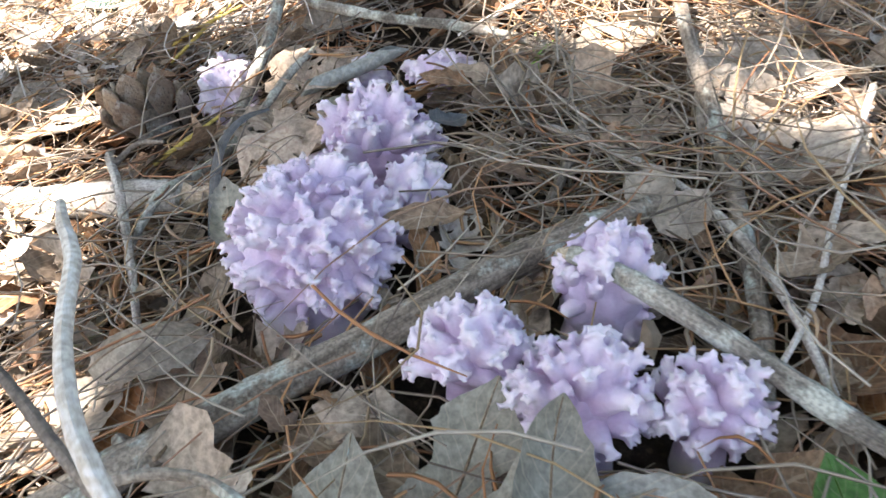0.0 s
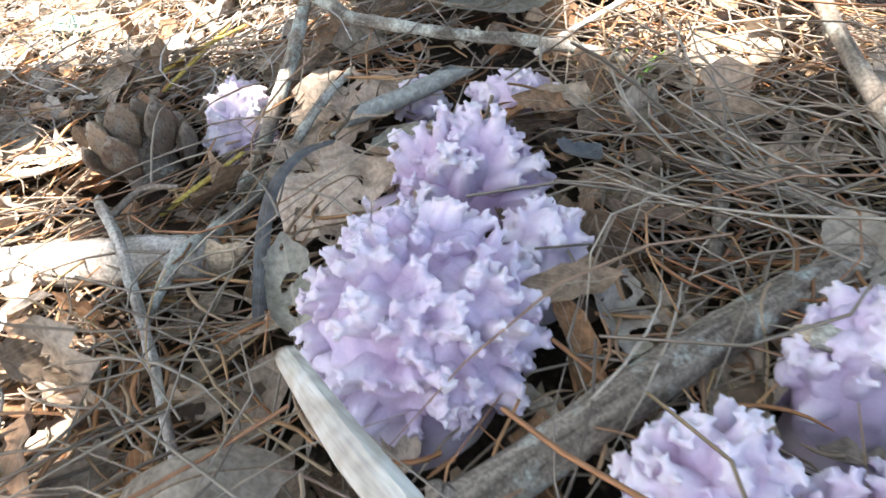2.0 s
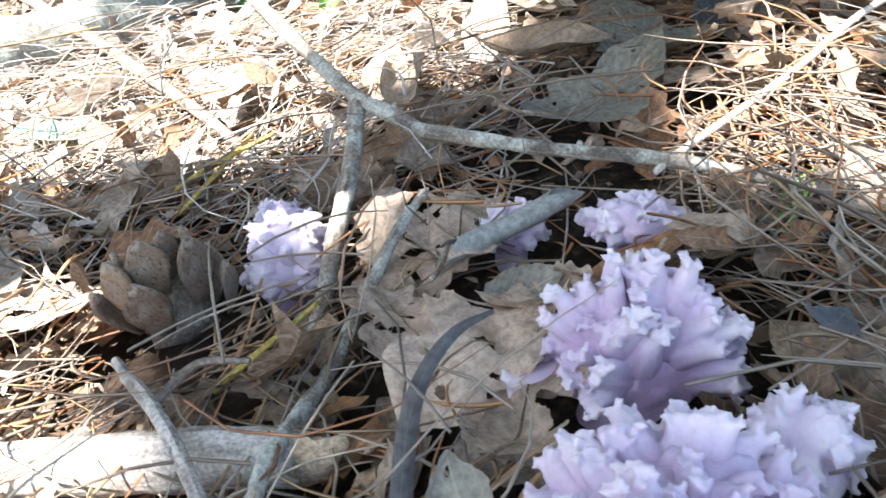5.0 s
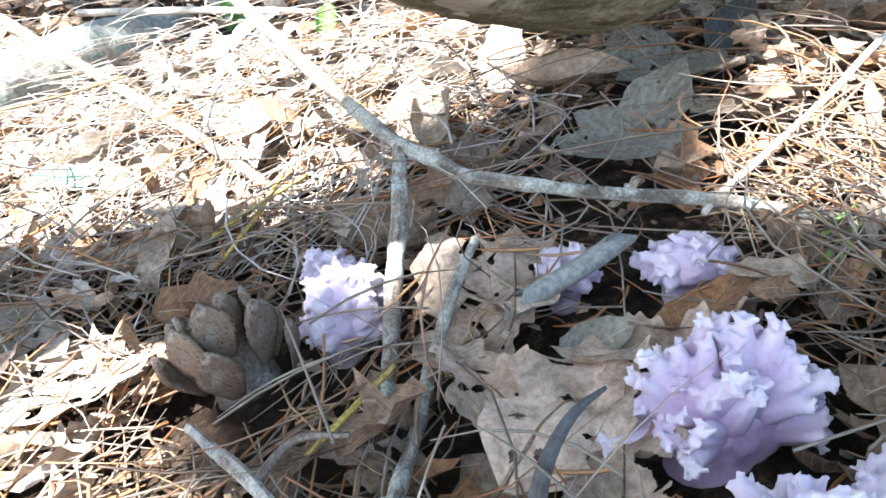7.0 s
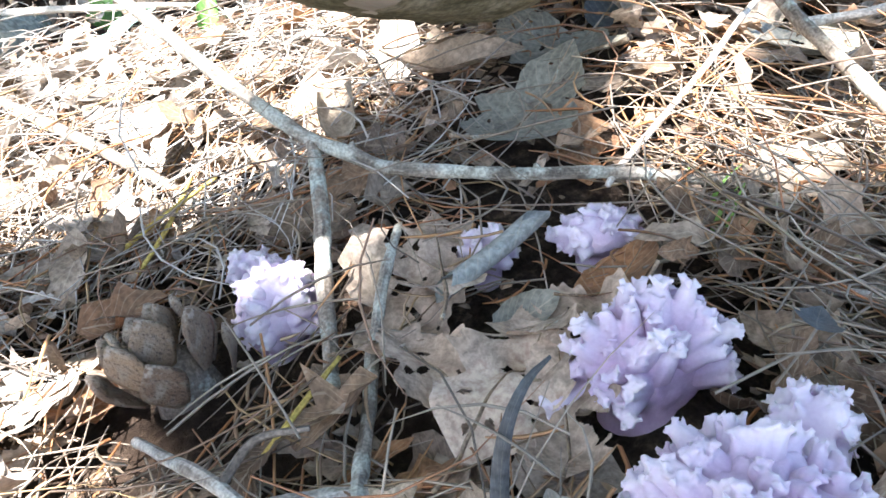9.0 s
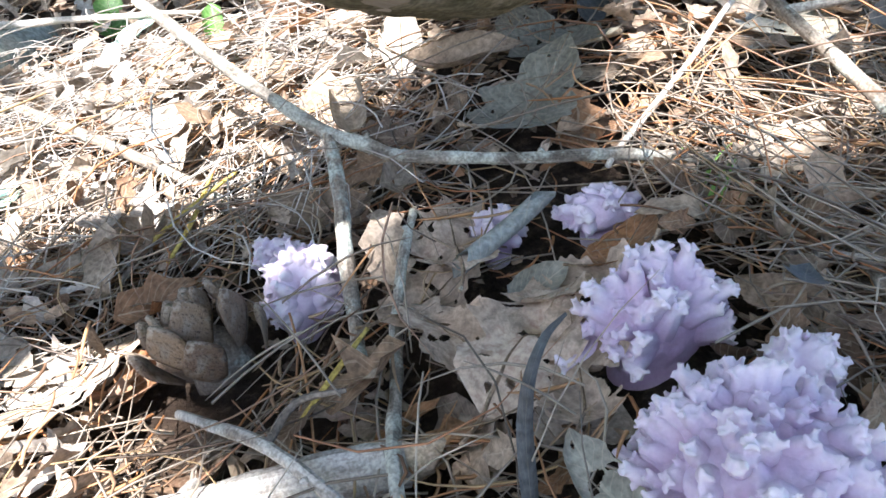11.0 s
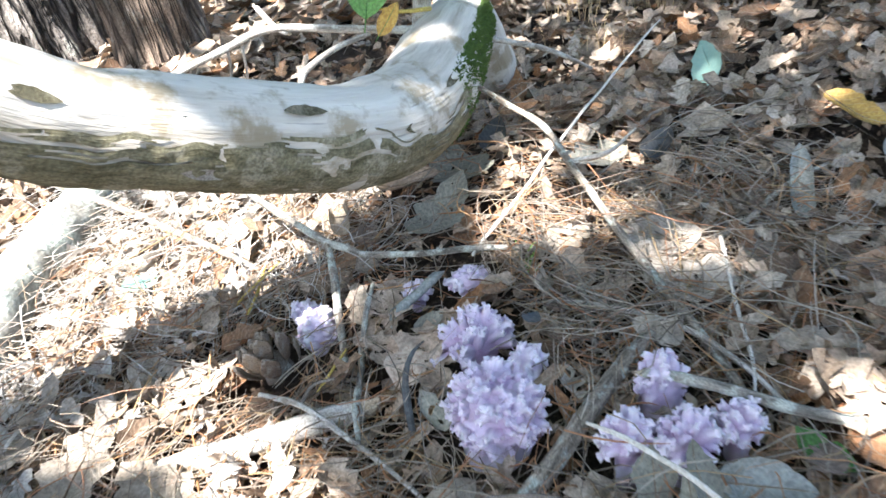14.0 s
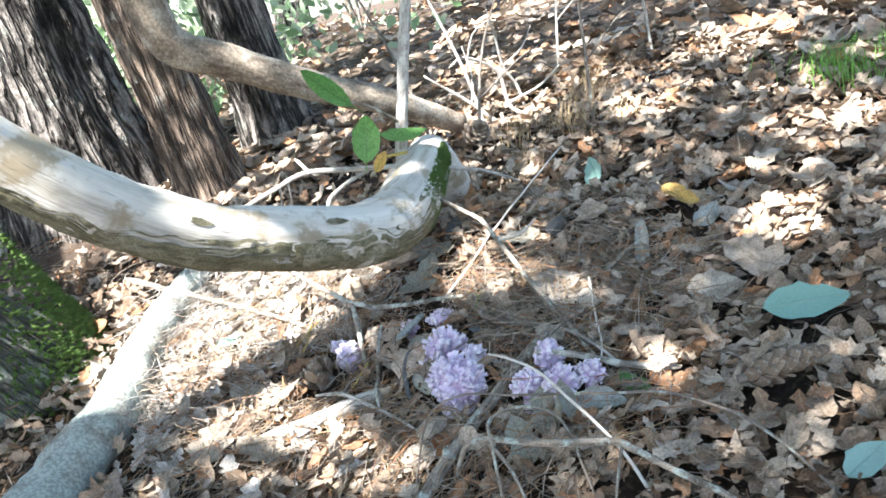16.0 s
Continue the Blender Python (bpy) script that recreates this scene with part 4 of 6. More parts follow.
stick("side_twig", [(-0.056, 0.150, 0.066), (-0.048, 0.12, 0.05), G(-0.044, 0.09, 0.0)], [0.0018, 0.0016, 0.0012], M_TWIG, "", 8, 0.004, 0.15, 32, parent=b)
stick("side_twig", [(0.027, 0.060, 0.073), (0.005, 0.04, 0.05), G(-0.015, 0.02, 0.0)], [0.0014, 0.0012, 0.001], M_TWIG, "", 7, 0.004, 0.15, 33, parent=b)
stick("twig", [G(-0.064, 0.105, 0.0), (-0.061, 0.120, 0.078), (-0.051, 0.143, 0.087), (-0.027, 0.145, 0.090), (-0.006, 0.123, 0.090), (-0.001, 0.095, 0.080), G(0.002, 0.06, 0.0)], [0.0014, 0.0014, 0.0014, 0.0013, 0.0013, 0.0012, 0.001], M_TWIG, "curved grey twig looping over the litter", 8, 0.004, 0.14, 34)
stick("twig", [G(0.16, 0.345, 0.012), G(0.19, 0.34, 0.014), G(0.25, 0.36, 0.016), G(0.30, 0.37, 0.012)], [0.002, 0.0024, 0.0022, 0.0016], M_TWIG, "grey twig among fallen oak leaves", 8, 0.005, 0.15, 36)
stick("twig", [G(-0.30, 0.93, 0.02), G(-0.22, 0.83, 0.03), G(-0.15, 0.79, 0.028), G(-0.10, 0.78, 0.02)], [0.003, 0.0028, 0.0022, 0.0015], M_WAND, "slim pale twig near the fallen log", 8, 0.005, 0.15, 37)
for k, (x, y, dx, dy, h) in enumerate(((0.47, 0.78, 0.02, 0.03, 0.30), (0.33, 0.92, -0.05, 0.04, 0.34), (0.28, 0.86, 0.05, 0.02, 0.26), (0.80, 1.05, -0.02, 0.02, 0.38), (0.24, 0.98, -0.07, 0.05, 0.40), (0.62, 1.15, 0.04, 0.02, 0.30))):
    s = stick("dead_sapling", [G(x, y, -0.01), (x + dx * 0.4, y + dy * 0.4, ground_z(x, y) + h * 0.35), (x + dx, y + dy, ground_z(x, y) + h * 0.7), (x + dx * 1.8, y + dy, ground_z(x, y) + h)], [0.0035, 0.003, 0.0024, 0.001], M_PALESTICK if k % 2 else M_DARKTWIG, "thin dead upright stem in the litter", 7, 0.01, 0.12, 40 + k, category="stem", group="dead stems behind the log")
    stick("side_twig", [(x + dx * 0.4, y + dy * 0.4, ground_z(x, y) + h * 0.35), (x + dx + 0.05, y, ground_z(x, y) + h * 0.55), (x + dx + 0.09, y - 0.01, ground_z(x, y) + h * 0.62)], [0.002, 0.0015, 0.0008], M_PALESTICK if k % 2 else M_DARKTWIG, "", 6, 0.01, 0.1, 50 + k, parent=s)

bare = stick("bare_twig", [G(0.43, 0.97, -0.004), (0.416, 1.0, 0.212), (0.403, 1.0, 0.278), (0.335, 0.99, 0.317), (0.299, 0.98, 0.308)], [0.0045, 0.004, 0.0036, 0.003, 0.0016], M_PALESTICK, "bleached bare forked twig standing behind the log", 8, 0.008, 0.14, 81, category="twig", group="bare twigs behind the log")
stick("side_twig", [(0.416, 1.0, 0.212), (0.487, 1.0, 0.230), (0.541, 1.0, 0.262)], [0.003, 0.0024, 0.0012], M_PALESTICK, "", 7, 0.008, 0.12, 82, parent=bare)
bare = stick("bare_twig", [G(0.46, 1.02, -0.004), (0.451, 1.02, 0.237), (0.422, 1.01, 0.284), (0.41, 1.0, 0.348), (0.40, 1.0, 0.40)], [0.004, 0.0036, 0.003, 0.0024, 0.001], M_PALESTICK, "bleached bare forked twig standing behind the log", 8, 0.008, 0.14, 83, category="twig", group="bare twigs behind the log")
stick("side_twig", [(0.422, 1.01, 0.284), (0.46, 1.0, 0.31), (0.49, 1.0, 0.35)], [0.0026, 0.002, 0.001], M_PALESTICK, "", 7, 0.008, 0.12, 84, parent=bare)
bare = stick("bare_twig", [(0.25, 0.99, 0.30), (0.301, 0.985, 0.257), (0.331, 0.98, 0.230), (0.37, 0.97, 0.19), G(0.40, 0.96, 0.0)], [0.002, 0.003, 0.0036, 0.004, 0.0042], M_PALESTICK, "bleached bare twig slanting to the litter", 8, 0.008, 0.14, 85, category="twig", group="bare twigs behind the log")
stick("side_twig", [(0.331, 0.98, 0.23), (0.34, 0.98, 0.28), (0.33, 0.98, 0.34)], [0.0026, 0.002, 0.001], M_PALESTICK, "", 7, 0.008, 0.12, 86, parent=bare)

# ---- coral fungi ----
def capsule(verts, faces, p, q, r0, r1, sides=7):
    p, q = Vector(p), Vector(q)
    tan = (q - p).normalized()
    s = tan.orthogonal().normalized()
    t = tan.cross(s)
    b = len(verts)
    rings = ((p - tan * r0 * 0.7, r0 * 0.6), (p, r0), (q, r1), (q + tan * r1 * 0.65, r1 * 0.75))
    for c, r in rings:
        for k in range(sides):
            a = 2 * math.pi * k / sides
            verts.append(c + (s * math.cos(a) + t * math.sin(a)) * r)
    verts += [p - tan * r0, q + tan * r1]
    for i in range(len(rings) - 1):
        for k in range(sides):
            k2 = (k + 1) % sides
            faces.append((b + i * sides + k, b + i * sides + k2, b + (i + 1) * sides + k2, b + (i + 1) * sides + k))
    lo, hi = len(verts) - 2, len(verts) - 1
    top = b + (len(rings) - 1) * sides
    for k in range(sides):
        k2 = (k + 1) % sides
        faces.append((b + k2, b + k, lo))
        faces.append((top + k, top + k2, hi))


def remeshed(ob, size):
    m = ob.modifiers.new("flesh", "REMESH")
    m.mode, m.voxel_size, m.use_smooth_shade = "VOXEL", size, True
    s = ob.modifiers.new("soften", "SMOOTH")
    s.factor, s.iterations = 0.4, 1


FUNGI = []


def build_fungus(x, y, radii, seed, label, core=0.78, spacing=0.0082, lobes=6, reach=104, sink=0.004, lift=0.0, flat=2.0, bald=(0, -1, 0.1), bare=0.93, lean=(0, 0), stem=0.55, size=1.0, under=0.5, vary=0.10):
    """A clump: a fleshy foot that widens upwards, stout branches that leave it, and knobbly heads of small blunt teeth on a dome.
    flat: how square the dome is; bald: the side of smooth flesh; lean: how far the dome stands off its foot."""
    rg = random.Random(seed)
    root = tagged(new("coral_fungus"), label, "fungus", "clumps of coral fungus")
    root.location = (x, y, float(lie_of_land(x, y)) - sink)
    FUNGI.append((x, y, max(radii[0], radii[1])))
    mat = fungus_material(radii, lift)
    R = Vector(radii)
    mid0 = Vector((lean[0], lean[1], lift))
    bald = Vector(bald).normalized()

    def at(d, k):
        p = (abs(d.x) ** flat + abs(d.y) ** flat + abs(d.z) ** flat) ** (-1 / flat)
        w = 1 + 0.13 * noise.noise(d * 2.3 + Vector((seed, 0, 0)))
        return Vector((d.x * R.x, d.y * R.y, d.z * R.z * (1.0 if d.z > 0 else under))) * (k * w * p) + mid0

    # foot: the stem and the flesh under the heads
    v, f = [], []
    n = 30
    for i in range(n + 1):
        th = math.pi * i / n
        for k in range(2 * n):
            ph = math.pi * k / n
            d = Vector((math.sin(th) * math.cos(ph), math.sin(th) * math.sin(ph), math.cos(th)))
            v.append(at(d, core * (1 + 0.10 * noise.noise(d * 4.5 + Vector((0, seed, 0))) + 0.16 * noise.noise(d * 10.0 + Vector((seed, 0, 0))))))
    for i in range(n):
        for k in range(2 * n):
            k2 = (k + 1) % (2 * n)
            f.append((i * 2 * n + k, (i + 1) * 2 * n + k, (i + 1) * 2 * n + k2, i * 2 * n + k2))
    low = min(R.x, R.y)
    capsule(v, f, (0, 0, -0.006), mid0, low * stem, low * core * 0.8, 18)
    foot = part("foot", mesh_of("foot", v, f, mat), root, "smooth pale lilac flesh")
    remeshed(foot, 0.0010)
    foot.modifiers["soften"].iterations = 4
    # places of the heads
    area = 2 * math.pi * (0.5 * (R.x + R.y)) * R.z * (1 - math.cos(math.radians(reach))) * (1.0 + 0.12 * (flat - 2))
    n = max(10, int(area / spacing ** 2))
    tips = []
    for i in range(n):
        z = 1 - (1 - math.cos(math.radians(reach))) * (i + 0.5) / n
        a = i * 2.39996 + rg.uniform(-0.5, 0.5)
        s = math.sqrt(max(0, 1 - z * z))
        d = (Vector((s * math.cos(a), s * math.sin(a), z)) + Vector((rg.gauss(0, 0.09), rg.gauss(0, 0.09), rg.gauss(0, 0.07)))).normalized()
        if d.dot(bald) < bare + rg.uniform(-0.06, 0.06):
            tips.append(d)
    heads = [tips[int((k + 0.5) * len(tips) / lobes)] for k in range(lobes)]
    sets = [[] for k in heads]
    for d in tips:
        sets[max(range(lobes), key=lambda k: d.dot(heads[k]))].append(d)
    for mine in sets:
        if not mine:
            continue
        v, f = [], []
        mean = sum(mine, Vector()).normalized()
        for d in mine:
            h = rg.uniform(0.94 - vary, 0.94 + vary)
            inner = at((d + mean * 0.30).normalized(), core * 0.75)
            neck = at((d + mean * 0.10).normalized(), 0.45 * core + 0.55 * 0.84 * h)
            end = at(d, 0.84 * h)
            r = 0.0021 * size * rg.uniform(0.85, 1.2)
            capsule(v, f, inner, neck, r * 2.1, r * 1.35, 9)
            capsule(v, f, neck, end, r * 1.35, r, 9)
            out = (end - inner).normalized()
            side = out.orthogonal().normalized()
            m, turn = rg.choice((3, 4, 4, 5)), rg.uniform(0, 6.28)
            for k in range(m):
                way = (out + (Matrix.Rotation(turn + 6.283 * k / m + rg.uniform(-0.5, 0.5), 3, out) @ side) * rg.uniform(0.4, 1.2)).normalized()
                e = end + way * rg.uniform(0.0016, 0.0034) * size
                q = r * rg.uniform(0.38, 0.50)
                capsule(v, f, end, e, r * 0.60, q, 7)
                sd = way.orthogonal().normalized()
                for j in range(rg.choice((3, 4, 5, 6))):
                    w2 = (way * rg.uniform(0.4, 1.1) + (Matrix.Rotation(rg.uniform(0, 6.28), 3, way) @ sd) * rg.uniform(0.4, 1.1)).normalized()
                    t = q * rg.uniform(0.46, 0.62)
                    capsule(v, f, e, e + w2 * (q * 0.8 + rg.uniform(0.0003, 0.0011) * size), t, t * 0.8, 6)
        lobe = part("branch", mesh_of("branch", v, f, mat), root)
        remeshed(lobe, 0.00058)
    return root


build_fungus(-0.031, 0.274, (0.033, 0.036, 0.031), 1, "large lilac coral fungus, densely branched like cauliflower", lobes=14, reach=126, core=0.70, spacing=0.0068, size=0.86, vary=0.07, lift=0.026, flat=2.5, bald=(-0.1, -1, -0.35), bare=0.955, stem=0.7, under=0.85)
build_fungus(0.001, 0.294, (0.011, 0.011, 0.014), 12, "small lilac coral fungus leaning on a larger clump", lobes=3, core=0.74, spacing=0.0066, lift=0.026, reach=108)
build_fungus(-0.016, 0.338, (0.031, 0.018, 0.034), 3, "lilac coral fungus with tall open branches", core=0.60, lobes=8, reach=90, lift=0.014, spacing=0.0074, bald=(0.1, -1, 0.0), bare=0.80, stem=0.9, size=1.05, under=0.5, vary=0.15)
build_fungus(0.006, 0.405, (0.021, 0.013, 0.012), 4, "flat lilac coral fungus half hidden by needles", lobes=4, spacing=0.0056, size=0.75, lift=0.006)
build_fungus(-0.031, 0.420, (0.012, 0.010, 0.012), 5, "tiny lilac coral fungus tangled in needles", lobes=3, spacing=0.0054, size=0.75, lift=0.005)
build_fungus(-0.1075, 0.436, (0.0170, 0.0140, 0.024), 6, "lilac coral fungus bleached white by the sun", lobes=5, size=0.8, spacing=0.0060, lift=0.011, reach=112, flat=2.3, under=0.8)
build_fungus(-0.112, 0.462, (0.011, 0.008, 0.012), 14, "small shaded lilac coral fungus behind a sunlit one", lobes=3, size=0.7, spacing=0.0052, lift=0.012)
build_fungus(0.0620, 0.244, (0.0170, 0.0140, 0.026), 7, "upright lilac coral fungus beside a lichen twig", lobes=6, core=0.76, reach=124, lift=0.021, bald=(-0.45, -1, -0.25), bare=0.86, stem=1.05, under=1.0)
build_fungus(0.0215, 0.215, (0.0185, 0.0140, 0.020), 8, "ragged lilac coral fungus behind a grey leaf", core=0.62, lobes=4, reach=102, lift=0.027, bare=0.94, spacing=0.0072)
build_fungus(0.050, 0.203, (0.0215, 0.0175, 0.024), 9, "lilac coral fungus with open antler-like branches", core=0.58, lobes=6, reach=112, lift=0.020, vary=0.15, bald=(0.1, -1, 0.6), bare=0.86, size=1.1, spacing=0.0075, stem=0.7)
build_fungus(0.084, 0.202, (0.0165, 0.0140, 0.018), 10, "pale lilac coral fungus catching the sun", core=0.55, lobes=4, reach=110, lift=0.016, bare=0.97, size=1.1, spacing=0.0075)


# ---- pine cones ----
def scale_mesh():
    verts, faces = [], []
    nu, nv = 7, 8
    for i in range(nu + 1):
        u = i / nu
        half = 0.46 * (0.30 + 0.70 * math.sin(math.pi * 0.68 * u) ** 1.1) * (1 - max(0, u - 0.62) ** 1.35 * 3.2)
        thick = 0.06 + 0.10 * u ** 2 - 0.28 * max(0, u - 0.8)
        for k in range(nv):
            a = 2 * math.pi * k / nv
            verts.append((u, half * math.cos(a), 0.5 * thick * math.sin(a) + 0.16 * u * u - 0.10 * half * math.cos(a) ** 2 + (0.05 if 0.6 < u < 0.95 and math.sin(a) > 0.5 else 0)))
    for i in range(nu):
        for k in range(nv):
            k2 = (k + 1) % nv
            faces.append((i * nv + k, i * nv + k2, (i + 1) * nv + k2, (i + 1) * nv + k))
    faces.append(tuple(range(nv - 1, -1, -1)))
    faces.append(tuple(nu * nv + k for k in range(nv)))
    return mesh_of("scale", verts, faces, M_CONE)


SCALE = scale_mesh()


def build_cone(m, length, width, seed, label, count=46, open_angle=50, broad=0.85, spread=0.0):
    rg = random.Random(seed)
    root = tagged(new("pine_cone"), label, "pine cone", "pine cones on the ground")
    root.matrix_basis = m
    v, f, u = tube_arrays([(0, 0, 0), (0, 0, length * 0.5), (0, 0, length * 0.92)], [max(width * 0.12, spread * 0.7), width * 0.12 + spread * 0.35, width * 0.05], 10, 0.006, 0.1, seed)
    part("core", mesh_of("core", v, f, M_DARKTWIG, u), root)
    for i in range(count):
        t = i / (count - 1)
        z = length * (0.03 + 0.90 * t)
        s = width * 0.56 * (0.45 + 0.75 * math.sin(math.pi * (0.16 + 0.80 * t)) ** 0.9) * (1.0 - 0.30 * t)
        ang = i * 137.5 + rg.uniform(-8, 8)
        o = new("scale", SCALE)
        o.parent = root
        o.matrix_basis = pose(0, 0, z, 0, 0, ang) @ pose(spread * (1 - 0.8 * t), 0, 0, 0, -(open_angle + 28 * t + rg.uniform(-7, 7)) + 25, 0) @ Matrix.Diagonal((s, s * broad, s, 1))
    return root


build_cone(placed(-0.145, 0.421, 0.013, 0, 0, 0) @ pose(0, 0, 0, -24, -12, 0) @ pose(0, 0, -0.010), 0.027, 0.037, 1, "weathered grey-brown pine cone, half sunk in needles", 18, 78, 0.88, 0.017)
build_cone(placed(0.288, 0.882, 0.026, 0, 0, 0) @ pose(0, 0, 0, 58, 0, 8) @ pose(0, 0, -0.028), 0.056, 0.056, 2, "dark open pine cone beside the mossy log")
build_cone(placed(0.172, 0.092, 0.027, 0, 0, 0) @ pose(0, 0, 0, 86, 0, 75), 0.085, 0.040, 3, "long open pine cone lying among dry leaves", 58, 62)
CONES = ((-0.148, 0.422, 0.026), (-0.052, 0.365, 0.030), (0.213, 0.082, 0.030), (0.288, 0.875, 0.034))
build_cone(placed(0.33, 0.30, 0.006, 0, 0, 0) @ pose(0, 0, 0, 80, 0, -30) @ pose(0, 0, -0.02), 0.05, 0.034, 4, "old dark pine cone buried in leaves", 40)


# ---- leaves that stand out ----
def ribbon(name, pts, width, face, mat, label):
    """A narrow curled leaf along a line, its flat side turned to face."""
    line = curve_points(pts, [w for w in width], 0.003)
    face = Vector(face).normalized()
    verts, faces, uvs = [], [], []
    for i, (p, w) in enumerate(line):
        tan = line[min(i + 1, len(line) - 1)][0] - line[max(i - 1, 0)][0]
        way = tan.cross(face).normalized()
        for k in range(5):
            v = k / 4 - 0.5
            verts.append(p + way * v * w + face * (0.25 - v * v) * w * 0.8)
            uvs.append((i / len(line), k / 4))
    for i in range(len(line) - 1):
        for k in range(4):
            faces.append((i * 5 + k, (i + 1) * 5 + k, (i + 1) * 5 + k + 1, i * 5 + k + 1))
    return tagged(new(name, mesh_of(name, verts, faces, mat, uvs)), label, "leaf")


P = placed
leaf("leaf", P(-0.203, 0.433, 0.010, 20, 0, -12), M_PALE, "bleached leaf eaten full of holes on pine needles", seed=1, length=0.056, width=0.050, holes=0.28, cup=0.5, curl=0.1, nu=22, nv=18)
leaf("leaf", P(-0.195, 0.512, 0.010, 10, 0, -8), M_PALE, "pale rounded dry leaf", seed=2, length=0.040, width=0.026, cup=0.4, curl=0.1)
leaf("leaf", P(-0.228, 0.470, 0.008, -40, 5, 0), M_PALE, "pale dry leaf with dark holes on needles", seed=3, length=0.05, width=0.034, holes=0.2, cup=0.5, nu=18, nv=14)
leaf("leaf", P(-0.285, 0.395, 0.010, 70, 8, 5), M_PALE, "large whitish dry leaf in the sun", seed=4, length=0.09, width=0.055, lobes=3, cup=0.4, curl=0.15, nu=22, nv=12)
leaf("leaf", P(-0.235, 0.345, 0.010, 120, -5, 8), M_PALE, "whitish lobed leaf in the sun", seed=5, length=0.08, width=0.05, lobes=4, cup=0.5, nu=22, nv=12)
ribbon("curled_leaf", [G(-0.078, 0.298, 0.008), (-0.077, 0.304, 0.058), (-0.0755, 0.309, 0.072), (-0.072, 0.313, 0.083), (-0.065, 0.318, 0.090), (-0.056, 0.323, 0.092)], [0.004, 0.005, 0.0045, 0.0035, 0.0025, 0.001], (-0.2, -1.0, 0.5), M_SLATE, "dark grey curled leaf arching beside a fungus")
leaf("leaf", P(-0.066, 0.290, 0.022, 85, -40, 25), M_GREY, "grey papery leaf leaning against a fungus", seed=7, length=0.029, width=0.019, cup=1.4, curl=0.3, crinkle=0.45, holes=0.08, ragged=0.3, nu=20, nv=14)
leaf("rolled_leaf", P(-0.0345, 0.4035, 0.013, 20, 0, 0), M_BLUEGREY, "bluish grey leaf rolled into a tube", seed=8, length=0.056, width=0.032, cup=4.4, curl=0.04, crinkle=0.02, nu=16, nv=22, tip=0.9, ragged=0.08)
leaf("leaf", P(-0.037, 0.374, 0.012, 0, 0, 30), M_GREY, "small curled grey leaf on litter", seed=9, length=0.024, width=0.016, cup=1.2)
for k, (x, y, w, s, h) in enumerate(((-0.050, 0.352, 30, 0.062, 0.010), (-0.068, 0.372, 110, 0.055, 0.008), (-0.050, 0.418, 75, 0.058, 0.010), (-0.030, 0.362, 150, 0.05, 0.013), (-0.066, 0.400, 20, 0.05, 0.007), (-0.045, 0.335, 60, 0.05, 0.010))):
    leaf("oak_leaf", P(x, y, h, w, 6 * (-1) ** k, 8), M_TAN, "tan dry oak leaf with small black holes", group="tan oak leaves by the fungi", seed=30 + k, length=s, width=s * 0.66, lobes=3, depth=0.3, holes=0.18, cup=0.7, curl=0.16, crinkle=0.30, ragged=0.4, nu=30, nv=18)
leaf("leaf", P(-0.004, 0.374, 0.010, 20, 0, -20), M_RUST, "reddish brown leaf standing behind a fungus", seed=41, length=0.04, width=0.030, cup=0.4)
leaf("oak_leaf", P(0.020, 0.186, 0.014, 62, -22, 10), M_GREY, "smooth grey-green lobed leaf leaning on a fungus", seed=42, length=0.052, width=0.032, lobes=2, depth=0.45, cup=0.25, curl=0.05, crinkle=0.03, nu=24, nv=14)
leaf("oak_leaf", P(-0.012, 0.172, 0.010, 80, -16, -6), M_GREY, "smooth grey-green lobed leaf on the litter", seed=43, length=0.055, width=0.036, lobes=2, depth=0.4, cup=0.3, crinkle=0.03, nu=24, nv=14)
leaf("leaf", P(0.040, 0.176, 0.020, 75, -36, 30), M_GREY, "folded grey leaf in front of a fungus", seed=44, length=0.045, width=0.026, cup=0.9, crinkle=0.03, nu=16, nv=12)
leaf("leaf", P(0.026, 0.166, 0.018, 55, -20, -30), M_GREY, "narrow curled grey leaf on litter", seed=45, length=0.045, width=0.016, cup=1.2, nu=16, nv=10)
leaf("leaf", P(0.113, 0.170, 0.008, 110, -15, 0), M_GREEN, "dark green glossy leaf on the litter", seed=46, length=0.036, width=0.022, cup=0.5)
leaf("leaf", P(0.070, 0.163, 0.014, -35, 4, 14), M_BLUEGREY, "pale grey-green leaf with a folded edge", seed=80, length=0.05, width=0.030, cup=1.0, curl=0.05, crinkle=0.04, nu=18, nv=12)
leaf("oak_leaf", P(0.158, 0.184, 0.006, 40, 0, 5), M_TAN, "pinkish tan leaf in a spot of sun", seed=81, length=0.056, width=0.042, lobes=3, depth=0.35, holes=0.2, cup=0.8, curl=0.2, crinkle=0.32, ragged=0.5, nu=26, nv=18)
leaf("leaf", P(0.140, 0.150, 0.006, 90, 4, 0), M_LEAF, "tan crumpled leaf by a green leaf", seed=82, length=0.06, width=0.04, lobes=3, holes=0.1, cup=0.7, crinkle=0.15, nu=18, nv=12)
leaf("leaf", P(-0.078, 0.231, 0.026, 20, 6, 12), M_PALE, "arched beige leaf with fine ribs", seed=47, length=0.038, width=0.027, cup=-1.2, curl=-0.25, crinkle=0.10, ragged=0.18, nu=18, nv=12)
leaf("leaf", P(-0.078, 0.216, 0.010, 95, 12, -20), M_RUST, "rusty orange curled leaf", seed=48, length=0.036, width=0.028, cup=0.8)
leaf("leaf", P(-0.099, 0.218, 0.010, 60, 0, 0), M_PALE, "pale dry leaf riddled with holes", seed=49, length=0.042, width=0.034, holes=0.3, cup=0.4, nu=20, nv=16)
